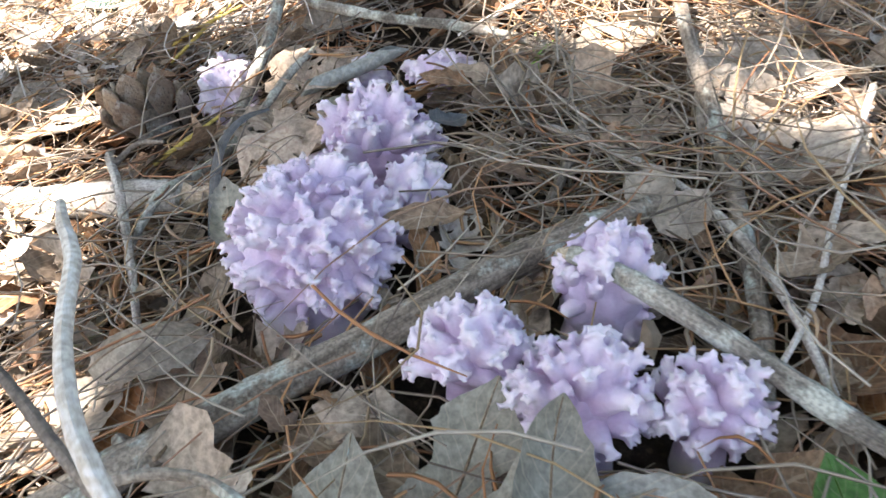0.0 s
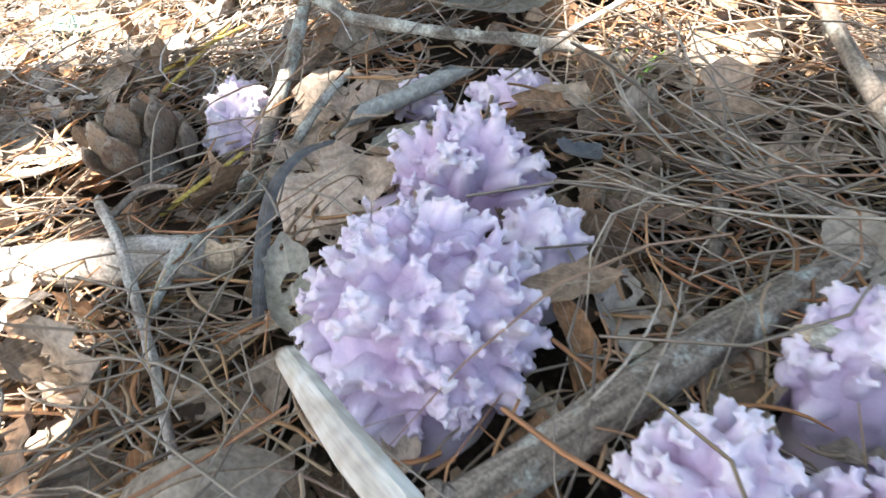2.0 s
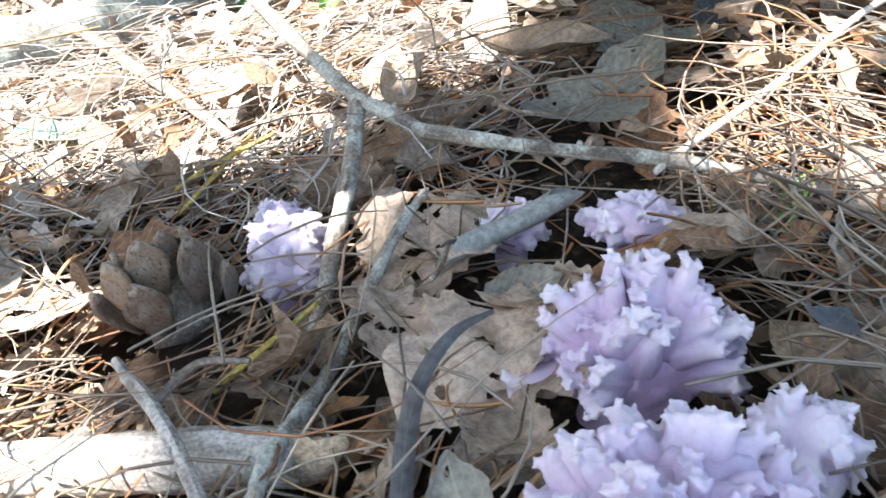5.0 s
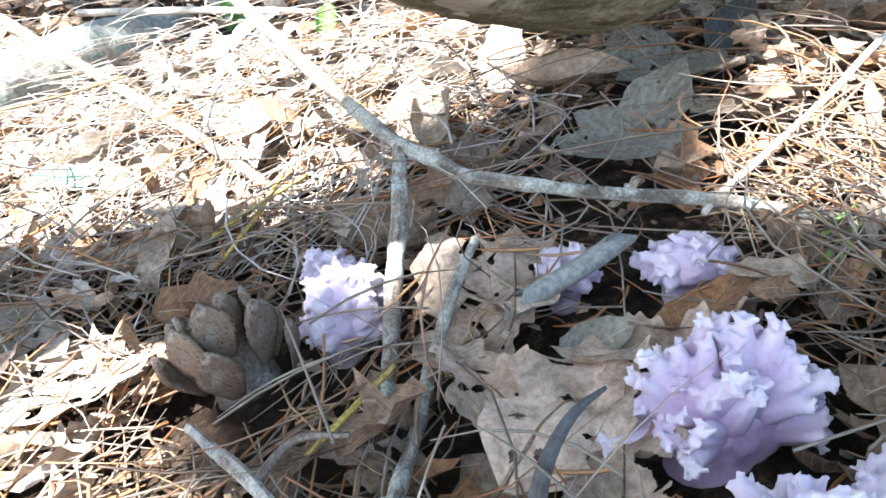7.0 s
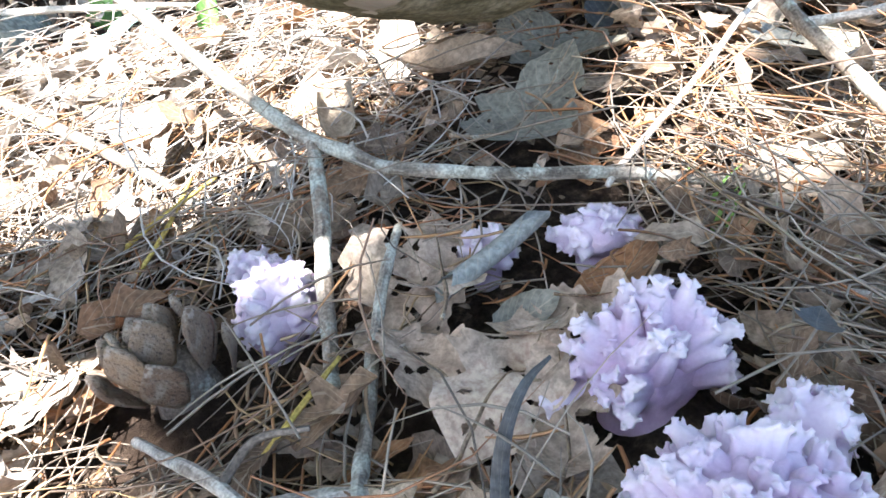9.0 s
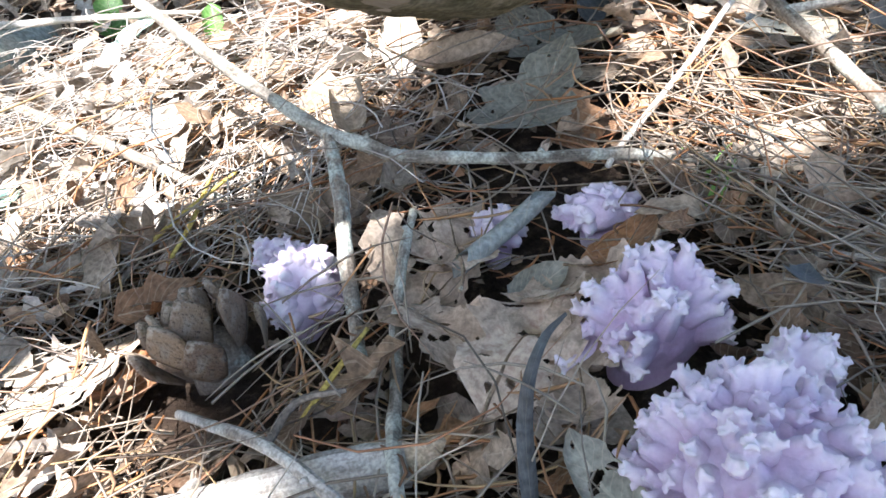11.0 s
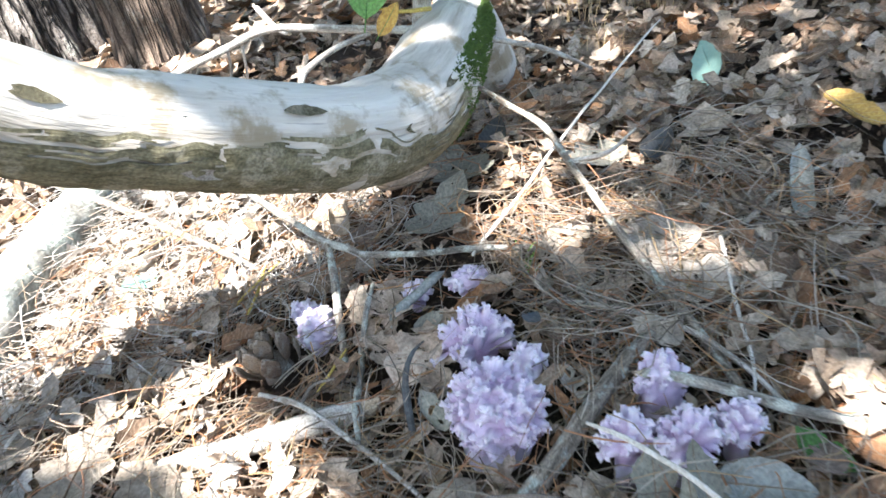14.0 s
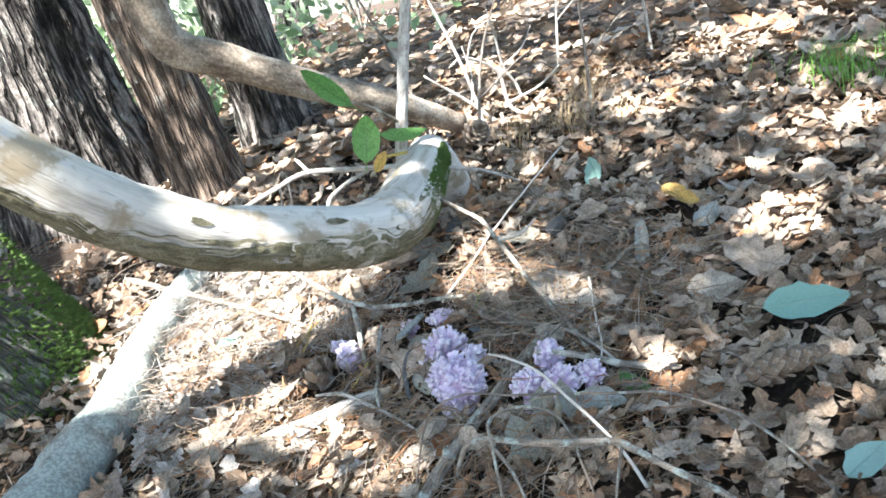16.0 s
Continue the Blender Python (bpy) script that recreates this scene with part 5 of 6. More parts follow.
leaf("leaf", P(-0.065, 0.225, 0.010, 100, 10, 10), M_LEAF, "brown folded oak leaf on litter", seed=50, length=0.05, width=0.032, lobes=3, cup=1.0)
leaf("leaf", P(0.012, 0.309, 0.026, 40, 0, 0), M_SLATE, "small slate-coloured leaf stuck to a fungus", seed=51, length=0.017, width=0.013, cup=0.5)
leaf("leaf", P(0.017, 0.272, 0.006, 80, 0, 20), M_PALE, "crumpled beige leaf beside a fungus", seed=52, length=0.030, width=0.022, cup=1.0, crinkle=0.25, holes=0.3, lobes=3, nu=16, nv=12)
leaf("oak_leaf", P(0.132, 0.322, 0.012, 120, 0, 5), M_PALE, "broad beige leaf beneath a leaning stick", seed=53, length=0.078, width=0.058, lobes=2, depth=0.25, cup=0.6, crinkle=0.14, holes=0.14, nu=26, nv=18)
leaf("leaf", P(0.140, 0.36, 0.012, 150, 4, 0), M_PALE, "beige leaf with rust spots", seed=54, length=0.06, width=0.045, cup=0.4, holes=0.08, nu=20, nv=14)
leaf("leaf", P(0.079, 0.390, 0.010, 15, 0, 8), M_PALE, "pale ragged leaf in the sun", seed=55, length=0.05, width=0.034, lobes=3, cup=0.6, holes=0.25, nu=18, nv=12)
leaf("leaf", P(0.082, 0.288, 0.016, 60, -30, 0), M_PALE, "small round pale leaf under twigs", seed=56, length=0.02, width=0.018, cup=0.4)
leaf("leaf", P(0.092, 0.278, 0.014, 30, -30, 10), M_PALE, "small round pale leaf under twigs", seed=57, length=0.022, width=0.020, cup=0.3)
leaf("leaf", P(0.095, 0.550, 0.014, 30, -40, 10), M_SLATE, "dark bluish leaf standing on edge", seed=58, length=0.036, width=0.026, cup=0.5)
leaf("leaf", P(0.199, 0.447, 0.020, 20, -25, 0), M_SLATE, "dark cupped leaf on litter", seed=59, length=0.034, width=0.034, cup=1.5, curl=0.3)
leaf("leaf", P(0.323, 0.548, 0.022, 60, -22, -42), M_MINT, "fresh blue-green leaf on dry litter", group="green leaves on the litter", seed=60, length=0.058, width=0.036, cup=0.6)
leaf("leaf", P(0.301, 0.140, 0.026, -25, 6, 22), M_MINT, "large blue-green leaf on dry litter", group="green leaves on the litter", seed=61, length=0.085, width=0.042, cup=0.3, curl=0.05, crinkle=0.02)
leaf("leaf", P(0.190, -0.026, 0.012, 10, 0, 10), M_MINT, "blue-green leaf on dry litter", group="green leaves on the litter", seed=62, length=0.05, width=0.026, cup=0.4)
leaf("leaf", P(-0.232, 0.575, 0.016, 20, 10, 10), M_MINT, "small pale green leaf on needles", group="green leaves on the litter", seed=63, length=0.034, width=0.022, cup=0.6)
leaf("leaf", P(0.358, 0.402, 0.020, -78, 5, 0), M_YELLOW, "curled yellow leaf with clear ribs", seed=64, length=0.062, width=0.034, cup=1.1, curl=0.15)
leaf("leaf", P(0.360, 0.356, 0.010, 20, -10, 20), M_BLUEGREY, "bluish grey curled leaf", seed=65, length=0.05, width=0.03, cup=0.9)
leaf("leaf", P(0.262, 0.356, 0.014, 55, -15, 0), M_BLUEGREY, "bluish grey rolled leaf", seed=66, length=0.07, width=0.03, cup=1.8)
leaf("oak_leaf", P(0.334, 0.245, 0.014, 100, 0, -10), M_TAN, "broad sandy dry leaf", seed=67, length=0.085, width=0.06, lobes=2, depth=0.2, cup=1.0, curl=0.2, crinkle=0.2, ragged=0.4, nu=26, nv=18)
leaf("leaf", P(0.273, 0.242, 0.012, -30, 0, 20), M_PALE, "pale triangular leaf scrap", seed=68, length=0.06, width=0.04, cup=0.3)
leaf("curled_leaf", P(-0.058, 0.525, 0.018, 75, -10, 0), M_PALE, "tan leaf rolled into a scroll", seed=69, length=0.045, width=0.036, cup=2.2, nu=14, nv=16)
leaf("leaf", P(-0.016, 0.572, 0.020, 50, -55, 20), M_PALE, "pale leaf standing upright over a dark hollow", seed=70, length=0.045, width=0.024, cup=0.5)
leaf("oak_leaf", P(0.050, 0.525, 0.010, 100, 0, 0), M_GREY, "greyish oak leaf dotted with holes", seed=71, length=0.085, width=0.058, lobes=3, depth=0.25, holes=0.16, cup=0.3, nu=26, nv=18)
leaf("oak_leaf", P(0.015, 0.48, 0.010, 30, 0, 0), M_GREY, "greyish shaded oak leaf", seed=72, length=0.075, width=0.05, lobes=3, depth=0.25, holes=0.12, cup=0.3, nu=24, nv=16)
leaf("leaf", P(0.005, 0.535, 0.012, -20, 10, 10), M_LEAF, "brown curled leaf in shade", seed=73, length=0.06, width=0.03, cup=1.2)
leaf("leaf", P(-0.150, 0.775, 0.014, 20, -15, 0), M_MINT, "pale bluish green leaf by the log", group="green leaves on the litter", seed=74, length=0.06, width=0.026, cup=0.6)
leaf("leaf", P(-0.094, 0.752, 0.016, 80, -40, 0), M_GREEN, "curled green leaf by a twig", seed=75, length=0.036, width=0.026, cup=1.8)
leaf("leaf", P(-0.163, 0.84, 0.02, 80, -50, 0), M_GREEN, "small lobed green leaf", seed=76, length=0.045, width=0.03, lobes=2, cup=0.4)
leaf("oak_leaf", P(0.155, 0.474, 0.010, 15, 0, 0), M_GREY, "grey oak leaf under twigs", seed=77, length=0.07, width=0.05, lobes=3, depth=0.3, holes=0.1, cup=0.3, nu=22, nv=14)
leaf("leaf", P(0.035, 0.64, 0.012, 130, 0, 0), M_LEAF, "brown oak leaf in the shade of the log", seed=78, length=0.08, width=0.055, lobes=3, holes=0.14, cup=0.4, nu=22, nv=14)

# grass and straw
def blades(name, roots, mat, label, category, rng, height=0.03, width=0.0014):
    """A tuft: every blade a part of its own."""
    root = tagged(new(name), label, category)
    root.location = on_ground(*roots[0])
    for x, y in roots:
        verts = []
        a, h = rng.uniform(0, 6.28), height * rng.uniform(0.7, 1.3)
        lean = Vector((math.cos(a), math.sin(a), 0)) * h * rng.uniform(0.2, 0.7)
        side = Vector((-math.sin(a + 0.6), math.cos(a + 0.6), 0)) * width
        base = on_ground(x, y, -0.002) - root.location
        for k in range(5):
            t = k / 4
            c = base + Vector((0, 0, h * t * (1 - 0.25 * t))) + lean * t * t
            verts += [c - side * (1 - t * 0.92), c + side * (1 - t * 0.92)]
        part("blade", mesh_of("blade", verts, [(2 * k, 2 * k + 1, 2 * k + 3, 2 * k + 2) for k in range(4)], mat), root)
    return root


rng = random.Random(21)
blades("grass_tuft", [(0.047 + rng.gauss(0, 0.004), 0.389 + rng.gauss(0, 0.008)) for k in range(5)], M_GRASS, "few bright green grass blades", "grass", rng, 0.026)
blades("grass_tuft", [(0.84 + rng.gauss(0, 0.05), 0.56 + rng.gauss(0, 0.05)) for k in range(240)], M_GRASS, "tuft of bright green grass", "grass", rng, 0.06)
for cx, cy, n, h in ((0.43, 0.78, 80, 0.075), (0.50, 0.73, 50, 0.05), (0.30, 0.72, 36, 0.045), (0.54, 0.91, 70, 0.08), (0.35, 0.84, 40, 0.06), (0.12, 0.60, 24, 0.04)):
    blades("straw_tuft", [(cx + rng.gauss(0, 0.02), cy + rng.gauss(0, 0.02)) for k in range(n)], M_STRAW, "tuft of dry brown straw", "straw", rng, h, 0.0008)
for k, pts in enumerate(([G(-0.124, 0.366, 0.014), G(-0.110, 0.374, 0.018), G(-0.096, 0.383, 0.022)], [G(-0.165, 0.50, 0.014), G(-0.145, 0.505, 0.02), G(-0.118, 0.515, 0.022)], [G(-0.155, 0.485, 0.014), G(-0.14, 0.50, 0.02), G(-0.128, 0.525, 0.02)])):
    stick("straw", pts, [0.0010, 0.0011, 0.0008], M_OCHRE, "yellow pine needle pair on the litter", 5, 0.004, 0.1, 70 + k, category="straw")


# ---- litter ----
def clear_of_fungi(x, y, grow):
    return all((x - a) ** 2 + (y - b) ** 2 > (r * grow) ** 2 for a, b, r in FUNGI) and all((x - a) ** 2 + (y - b) ** 2 > r * r for a, b, r in CONES)


def clear_of_sticks(x, y, gap):
    if any((x - a) ** 2 + (y - b) ** 2 < r * r for a, b, r in HEROES):
        return False
    for ax, ay, bx, by, r in STICKS:
        dx, dy = bx - ax, by - ay
        t = min(1, max(0, ((x - ax) * dx + (y - ay) * dy) / (dx * dx + dy * dy + 1e-9)))
        if (x - ax - t * dx) ** 2 + (y - ay - t * dy) ** 2 < (r + gap) ** 2:
            return False
    return True


KINDS = [dict(lobes=0, width=0.60, cup=0.5), dict(lobes=3, width=0.62, cup=0.5, depth=0.4), dict(lobes=4, width=0.58, cup=0.8, depth=0.45), dict(lobes=0, width=0.42, cup=1.4), dict(lobes=3, width=0.66, cup=0.3, depth=0.3), dict(lobes=2, width=0.7, cup=0.7, depth=0.35), dict(lobes=0, width=0.8, cup=0.5), dict(lobes=4, width=0.5, cup=1.1, depth=0.5)]
NAMES = ["flat brown dry leaf", "dry brown oak leaf", "wavy dry oak leaf", "narrow rolled brown leaf", "broad dry oak leaf", "torn lobed dry leaf", "rounded dry leaf", "curled dry oak leaf"]
variants = []
for i in range(24):
    k = dict(KINDS[i % 8])
    w = k.pop("width")
    variants.append(leaf_arrays(seed=100 + i, length=0.06, width=0.06 * w, curl=rng.uniform(-0.05, 0.25), crinkle=0.20, ragged=0.75, holes=rng.choice((0.05, 0.12, 0.18, 0.26)), nu=26, nv=16, twist=rng.uniform(-0.5, 0.5), **k))
meshes = [mesh_of("fallen_leaf", v, f, M_LEAF, u) for v, f, u in variants]


def litter_pose(rng, x, y, low, high, tilt):
    return placed(x, y, rng.uniform(low, high), rng.uniform(0, 360), rng.gauss(0, tilt), rng.gauss(0, tilt), rng.choice((0.25, 0.35, 0.45, 0.55, 0.7, 0.9)))


count = 0
while count < 280:
    x, y = rng.uniform(-0.42, 0.62), rng.uniform(0.02, 0.98)
    dense = 1.0 if (x > 0.12 or y > 0.62 or x < -0.24 or y < 0.2) else 0.5
    if rng.random() > dense or not clear_of_sticks(x, y, 0.022) or not clear_of_fungi(x, y, 1.5) or (-0.18 < x < 0.03 and 0.26 < y < 0.47) or (-0.02 < x < 0.14 and 0.11 < y < 0.24):
        continue
    i = rng.randrange(24)
    o = new("fallen_leaf", meshes[i])
    o.matrix_basis = litter_pose(rng, x, y, 0.004, 0.016, 16)
    tagged(o, NAMES[i % 8] + " lying on the litter", "leaf", "fallen leaves")
    count += 1

# pale scraps for the sunny side, part of the sun's brightness painted in
M_BLEACHLEAF_LIT = leaf_material("bleached_lit_scrap", [(0.0, (0.32, 0.275, 0.225)), (0.5, (0.50, 0.45, 0.385)), (1.0, (0.64, 0.595, 0.53))], per_island=True, spots=0.5)
small = []
for i in range(14):
    k = dict(KINDS[i % 8])
    w = k.pop("width")
    k["lobes"], k["depth"] = rng.choice((2, 3, 3, 4, 5)), rng.uniform(0.35, 0.6)
    small.append(tuple(np.array(a) if j != 1 else a for j, a in enumerate(leaf_arrays(seed=140 + i, length=0.06, width=0.06 * w, curl=rng.uniform(-0.05, 0.25), crinkle=0.24, nu=8, nv=5, ragged=0.85, twist=rng.uniform(-1.0, 1.0), **k))))
tiny = [tuple(np.array(a) if j != 1 else a for j, a in enumerate(leaf_arrays(seed=160 + i, length=0.07, width=0.045, lobes=i % 3 + 1, depth=0.3, curl=0.15, cup=0.7, crinkle=0.14, nu=6, nv=4, ragged=0.8, twist=0.5 - 0.14 * i))) for i in range(8)]
pieces = []
for k in range(9600):
    x, y = rng.uniform(-0.6, 0.95), rng.uniform(-0.3, 1.15) if rng.random() < 0.72 else rng.uniform(-0.3, 0.3)
    if not clear_of_sticks(x, y, 0.008) or not clear_of_fungi(x, y, 0.9) or (-0.15 < x < 0.12 and 0.2 < y < 0.55 and rng.random() < 0.15) or (-0.18 < x < -0.08 and 0.37 < y < 0.44) or (0.03 < x < 0.125 and 0.165 < y < 0.25):
        continue
    v, f, u = small[rng.randrange(14)]
    pieces.append((moved(v, litter_pose(rng, x, y, 0.0, 0.020, 27) @ Matrix.Scale(rng.uniform(0.55, 0.85), 4)), f, u))
for k in range(620):
    x, y = rng.uniform(-0.24, 0.24), rng.uniform(0.14, 0.66)
    if not clear_of_fungi(x, y, 0.8):
        continue
    v, f, u = small[rng.randrange(14)]
    pieces.append((moved(v, litter_pose(rng, x, y, -0.003, 0.005, 14) @ Matrix.Scale(rng.uniform(0.5, 0.8), 4)), f, u))
for k in range(3600):
    x, y = rng.uniform(0.12, 1.15), rng.uniform(-0.25, 1.25)
    if not clear_of_fungi(x, y, 0.9) or not clear_of_sticks(x, y, 0.004):
        continue
    v, f, u = tiny[rng.randrange(8)]
    pieces.append((moved(v, litter_pose(rng, x, y, -0.002, 0.008, 12) @ Matrix.Scale(rng.uniform(0.6, 1.1), 4)), f, u))
merged("leaf_litter", pieces, M_LITTER, "dense layer of dry brown leaf scraps on soil", "leaf litter")
pieces = []
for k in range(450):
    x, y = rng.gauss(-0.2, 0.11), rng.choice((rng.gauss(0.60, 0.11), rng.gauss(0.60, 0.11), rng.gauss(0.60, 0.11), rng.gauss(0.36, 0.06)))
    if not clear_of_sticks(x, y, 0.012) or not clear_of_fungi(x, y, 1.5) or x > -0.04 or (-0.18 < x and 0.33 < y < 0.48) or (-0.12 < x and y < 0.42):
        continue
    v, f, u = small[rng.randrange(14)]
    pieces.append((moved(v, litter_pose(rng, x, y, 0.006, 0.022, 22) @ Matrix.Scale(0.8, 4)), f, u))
merged("leaf_litter", pieces, M_BLEACHLEAF_LIT, "bleached scraps of dry leaves on needles, sun glare in their colour", "leaf litter")
pieces = []
for k in range(9000):
    r = 0.6 + 6.5 * rng.random() ** 2.3
    a = rng.uniform(0, 6.283) if rng.random() < 0.35 else rng.uniform(-0.3, 2.2)
    x, y = 0.2 + r * math.cos(a), 0.55 + r * math.sin(a)
    if -0.5 < x < 0.85 and -0.1 < y < 1.05:
        continue
    v, f, u = tiny[rng.randrange(8)]
    m = litter_pose(rng, x, y, 0.0, 0.02, 14) @ Matrix.Scale(1.25 + 0.22 * max(0, r - 1.5), 4)
    pieces.append((moved(v, m), f, u))
merged("leaf_litter", pieces, M_LITTER, "brown leaf litter spreading under the trees", "leaf litter")


def needles(name, n, box, length, radius, seed, label, rise=0.010, mat=M_NEEDLE):
    """Curved three-sided needles that follow the ground, partly in bundles of one direction."""
    g = np.random.default_rng(seed)
    nb = n // 5
    bx, by, ba = g.uniform(box[0], box[1], nb), g.uniform(box[2], box[3], nb), g.uniform(0, 2 * np.pi, nb)
    pick = g.integers(0, nb, n)
    loose = g.random(n) < 0.62
    x = np.where(loose, g.uniform(box[0], box[1], n), bx[pick] + g.normal(0, 0.012, n))
    y = np.where(loose, g.uniform(box[2], box[3], n), by[pick] + g.normal(0, 0.012, n))
    a = np.where(loose, g.uniform(0, 2 * np.pi, n), ba[pick] + g.normal(0, 0.30, n))
    L = g.uniform(length[0], length[1], n)
    open_leaves = ((x > -0.03) & (y > 0.43)) | ((x > 0.12) & (y < 0.26)) | (x > 0.28)
    ok = ~(open_leaves & (g.random(n) < 0.72))
    for fx, fy, fr in FUNGI + [(a, b, r * 0.95) for a, b, r in CONES]:
        for t in (-0.4, -0.2, 0.0, 0.2, 0.4):
            ok &= (x + np.cos(a) * L * t - fx) ** 2 + (y + np.sin(a) * L * t - fy) ** 2 > (fr * 0.92) ** 2
    x, y, a, L = x[ok], y[ok], a[ok], L[ok]
    n = len(x)
    bend, h, lift = g.normal(0, 0.16, n) * L, g.exponential(rise * 0.55, n) + 0.001, g.normal(0, 0.07, n) * L
    arch = np.abs(g.normal(0, 0.05, n)) * L
    r = g.uniform(radius[0], radius[1], n)
    T = np.linspace(0, 1, 5)
    V = np.zeros((n, 5, 3, 3))
    for i, t in enumerate(T):
        s = 4 * t * (1 - t)
        cx = x + np.cos(a) * L * (t - 0.5) - np.sin(a) * bend * s
        cy = y + np.sin(a) * L * (t - 0.5) + np.cos(a) * bend * s
        gz = ground_all(cx, cy)
        cz = gz + np.maximum(0.0005, h + arch * s + lift * (t - 0.5))
        rr = r * (1.0 if t < 0.7 else 0.75 if t < 0.95 else 0.3)
        for k in range(3):
            q = 2 * np.pi * k / 3 + 0.5
            V[:, i, k, 0] = cx - np.sin(a) * np.cos(q) * rr
            V[:, i, k, 1] = cy + np.cos(a) * np.cos(q) * rr
            V[:, i, k, 2] = cz + np.sin(q) * rr
    one = [(i * 3 + k, i * 3 + (k + 1) % 3, (i + 1) * 3 + (k + 1) % 3, (i + 1) * 3 + k) for i in range(4) for k in range(3)]
    F = (np.array(one)[None] + (np.arange(n) * 15)[:, None, None]).reshape(-1, 4)
    ob = new(name, mesh_of(name, V.reshape(-1, 3), F.tolist(), mat))
    return tagged(ob, label, "pine needles", kind="stuff")


needles("pine_needles", 3000, (-0.36, 0.13, 0.10, 0.66), (0.035, 0.095), (0.00032, 0.00060), 1, "tangled layer of grey-brown pine needles", 0.017)
needles("pine_needles", 1200, (0.03, 0.30, 0.20, 0.50), (0.05, 0.11), (0.00032, 0.00058), 4, "loose pine needles over fallen leaves", 0.019)
needles("pine_needles", 1700, (-0.36, -0.01, 0.47, 0.80), (0.03, 0.09), (0.00032, 0.00056), 2, "bleached pine needles in a sunny gap, sun glare in their colour", 0.018, M_BLEACHED_LIT)
needles("pine_needles", 2600, (-0.30, 0.26, 0.12, 0.62), (0.006, 0.030), (0.00045, 0.00085), 5, "short broken orange-brown pine needles", 0.012, M_BROKEN)
needles("pine_needles", 5200, (-0.8, 1.5, -0.3, 1.9), (0.05, 0.11), (0.00030, 0.00050), 3, "scattered pine needles over leaf litter", 0.014)



def crumbs(n, box, seed):
    """Chips of bark and leaf on the soil."""
    g = random.Random(seed)
    verts, faces = [], []
    for k in range(n):
        x, y = g.uniform(box[0], box[1]), g.uniform(box[2], box[3])
        if not clear_of_fungi(x, y, 0.95):
            continue
        s = 0.0015 + 0.006 * g.random() ** 2.2
        m = placed(x, y, g.uniform(-0.002, 0.006), g.uniform(0, 360), g.gauss(0, 25), g.gauss(0, 25))
        b = len(verts)
        for dx, dy, dz in ((-1, -0.5, 0), (0.1, -0.8, 0.15), (1, -0.2, 0), (0.7, 0.6, 0.1), (-0.4, 0.7, 0.05), (0, 0, 0.4), (0, 0, -0.3)):
            verts.append(m @ (Vector((dx * g.uniform(0.6, 1.3), dy * g.uniform(0.5, 1.0), dz)) * s))
        for i in range(5):
            j = (i + 1) % 5
            faces += [(b + i, b + j, b + 5), (b + j, b + i, b + 6)]
    ob = new("bark_crumbs", mesh_of("bark_crumbs", verts, faces, M_CRUMB, smooth=False))
    return tagged(ob, "crumbs of bark and rotten leaf", "litter", kind="stuff")


def crumb_material():
    mat, b = surface("bark_crumb", 0.9, 0.2)
    g = mat.node_tree.nodes.new("ShaderNodeNewGeometry")
    c = mat.node_tree.nodes.new("ShaderNodeTexCoord")
    colour = ramp(mat, g.outputs["Random Per Island"], [(0.0, (0.06, 0.045, 0.035)), (0.4, (0.20, 0.14, 0.09)), (0.7, (0.33, 0.26, 0.18)), (0.88, (0.34, 0.14, 0.06)), (1.0, (0.45, 0.38, 0.29))])
    colour = mix(mat, 0.3, colour, ramp(mat, noise_tex(mat, 300.0, c.outputs["Object"]), [(0.3, (0.2,)), (0.7, (0.85,))]), "OVERLAY")
    link(mat, colour, b.inputs["Base Color"])
    return mat


M_CRUMB = crumb_material()
crumbs(5200, (-0.45, 0.60, -0.25, 0.95), 5)
crumbs(4200, (-0.9, 1.6, -0.3, 2.2), 6)


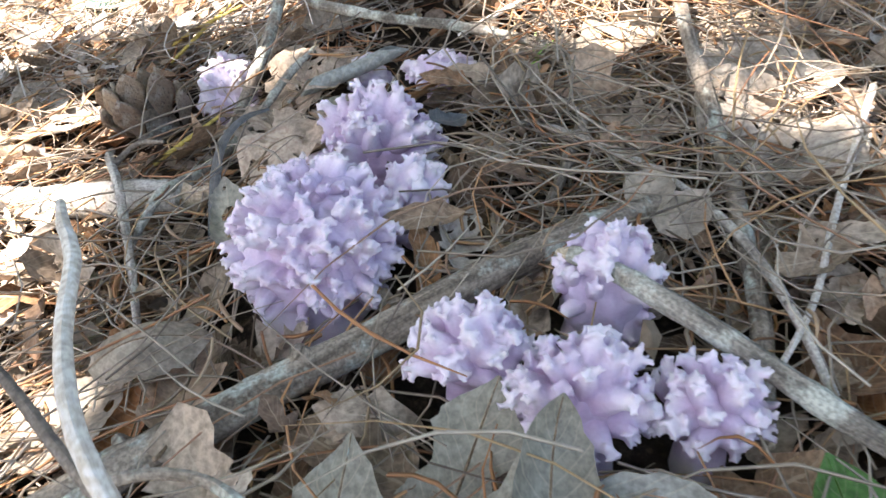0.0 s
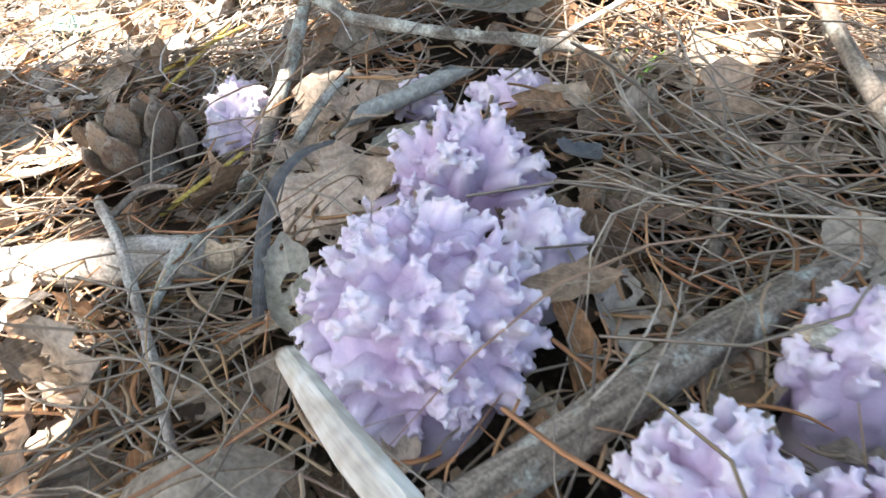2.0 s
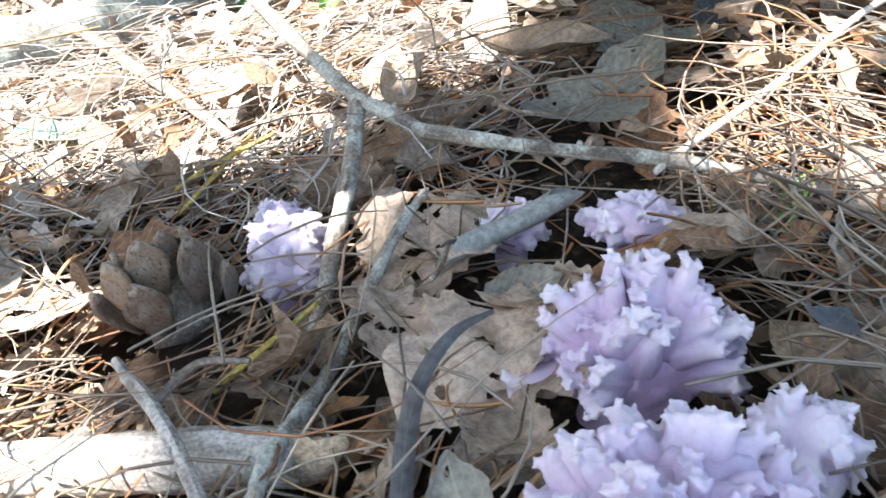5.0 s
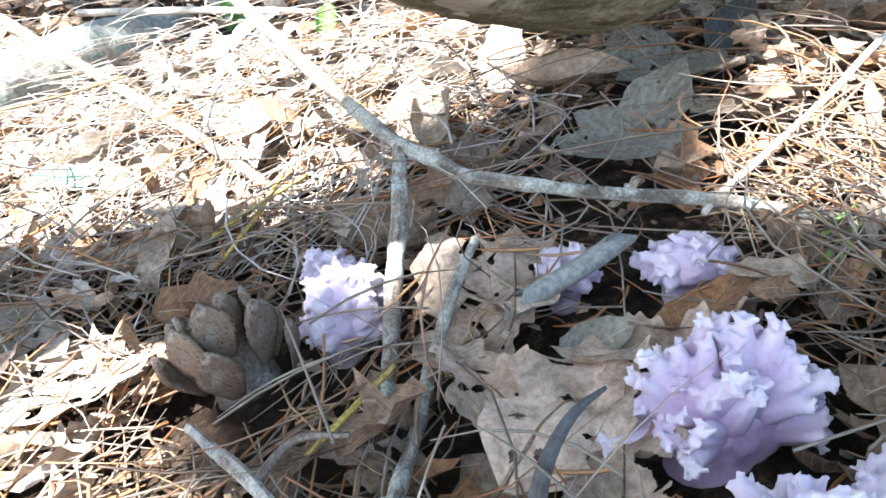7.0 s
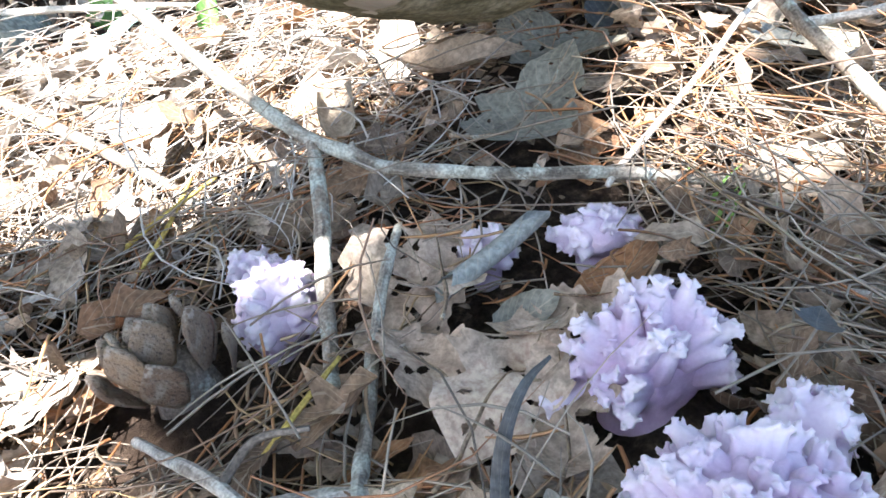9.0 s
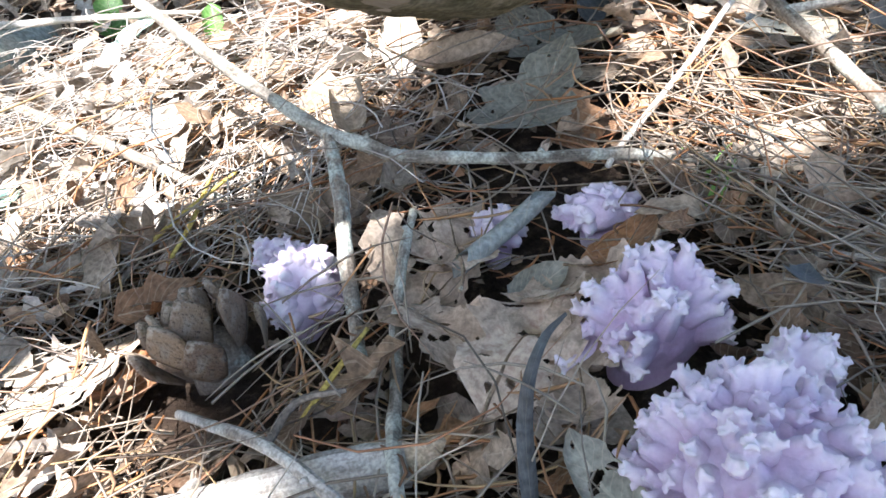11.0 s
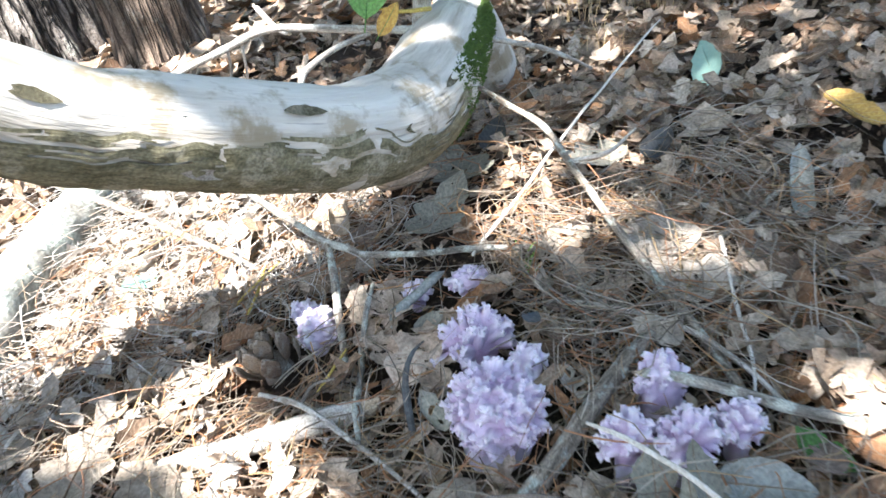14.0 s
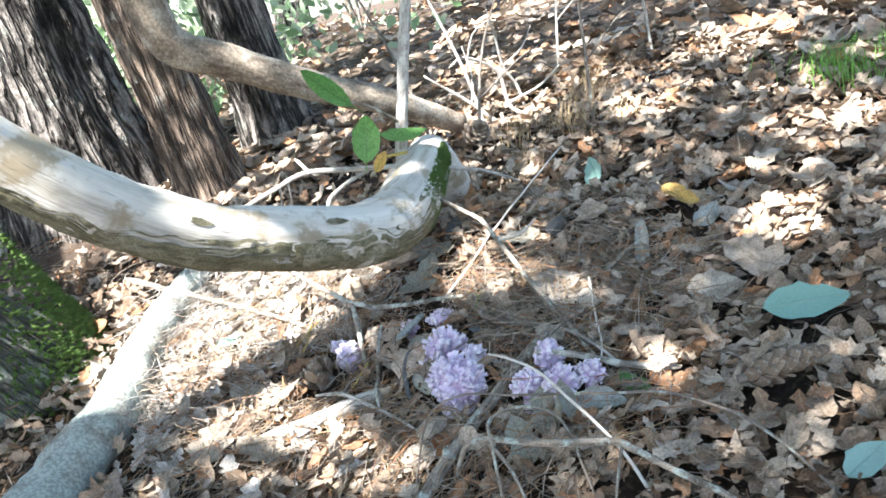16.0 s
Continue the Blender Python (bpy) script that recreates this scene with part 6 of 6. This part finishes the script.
# ---- the wood beyond ----
def build_shrub(x, y, height, wide, seed, n=560):
    g = random.Random(seed)
    root = tagged(new("shrub"), "bright green leafy undergrowth behind the trees", "shrub", "undergrowth behind the trees")
    root.location = on_ground(x, y)
    clumps = [Vector((g.gauss(0, wide * 0.5), g.gauss(0, wide * 0.4), height * (0.15 + 0.85 * g.random()))) for k in range(16)]
    for c in clumps[:6]:
        v, f, u = tube_arrays([(0, 0, -0.02), (c.x * 0.4, c.y * 0.4, c.z * 0.55), tuple(c)], [0.012, 0.008, 0.003], 6, 0.08, 0.1, seed)
        part("stem", mesh_of("stem", v, f, M_TWIG, u), root)
    pts = [c + Vector((g.gauss(0, 0.16), g.gauss(0, 0.16), g.gauss(0, 0.13))) for c in clumps for k in range(n // 16)]
    v, f, u = leaf_cloud(pts, 0.055, g, 0.8)
    part("foliage", mesh_of("foliage", v, f, M_UNDER, u), root)
    return root


M_UNDER = leaf_material("undergrowth_leaf", [(0.0, (0.20, 0.32, 0.14)), (0.5, (0.32, 0.43, 0.24)), (1.0, (0.45, 0.52, 0.36))], per_island=True, rough=0.5, spots=0.05, thin=0.45, vein=0.1)
g = random.Random(77)
for k, (x, y, h) in enumerate(((-0.62, 2.35, 0.55), (-0.26, 2.5, 0.5), (0.10, 2.6, 0.6), (-1.0, 3.1, 0.9), (-0.35, 3.3, 0.8), (0.3, 3.4, 0.9), (-1.7, 3.0, 1.1), (1.0, 4.0, 1.0), (-0.7, 4.2, 1.5), (0.4, 4.6, 1.5), (-2.2, 4.4, 1.6), (-1.3, 5.2, 1.8), (-2.6, 2.2, 1.1), (1.9, 5.0, 1.3), (3.0, 4.6, 1.2), (-3.4, 0.9, 1.0), (2.8, 2.6, 1.0), (-2.4, -1.8, 1.0), (0.5, -3.0, 1.1), (3.2, -1.2, 1.0))):
    build_shrub(x, y, h, 0.55, 200 + k)
for k, (x, y) in enumerate(((-2.6, 5.6), (0.9, 5.4), (2.4, 3.6), (3.6, 1.0), (-4.6, -0.6), (-2.2, -3.4), (2.6, -2.8), (0.2, -4.2))):
    top = ground_z(x, y) + 5.5
    crown = []
    for q in range(16):
        c = Vector((x + g.gauss(0, 0.8), y + g.gauss(0, 0.8), top - 1.6 + g.uniform(-1.0, 1.2)))
        crown += [c + Vector((g.gauss(0, 0.3), g.gauss(0, 0.3), g.gauss(0, 0.2))) for w in range(26)]
    build_tree((x, y), (x + g.uniform(-0.3, 0.3), y + g.uniform(-0.3, 0.3), top), 0.11, 0.04, M_TRUNK, 0.010, "forest tree at the edge of the clearing", 300 + k, crown=crown, limbs=[([(x, y, top - 2.6), (x + 0.5, y + 0.3, top - 1.9), (x + 0.9, y + 0.4, top - 1.5)], [0.04, 0.025, 0.01])], leaf_size=0.15)
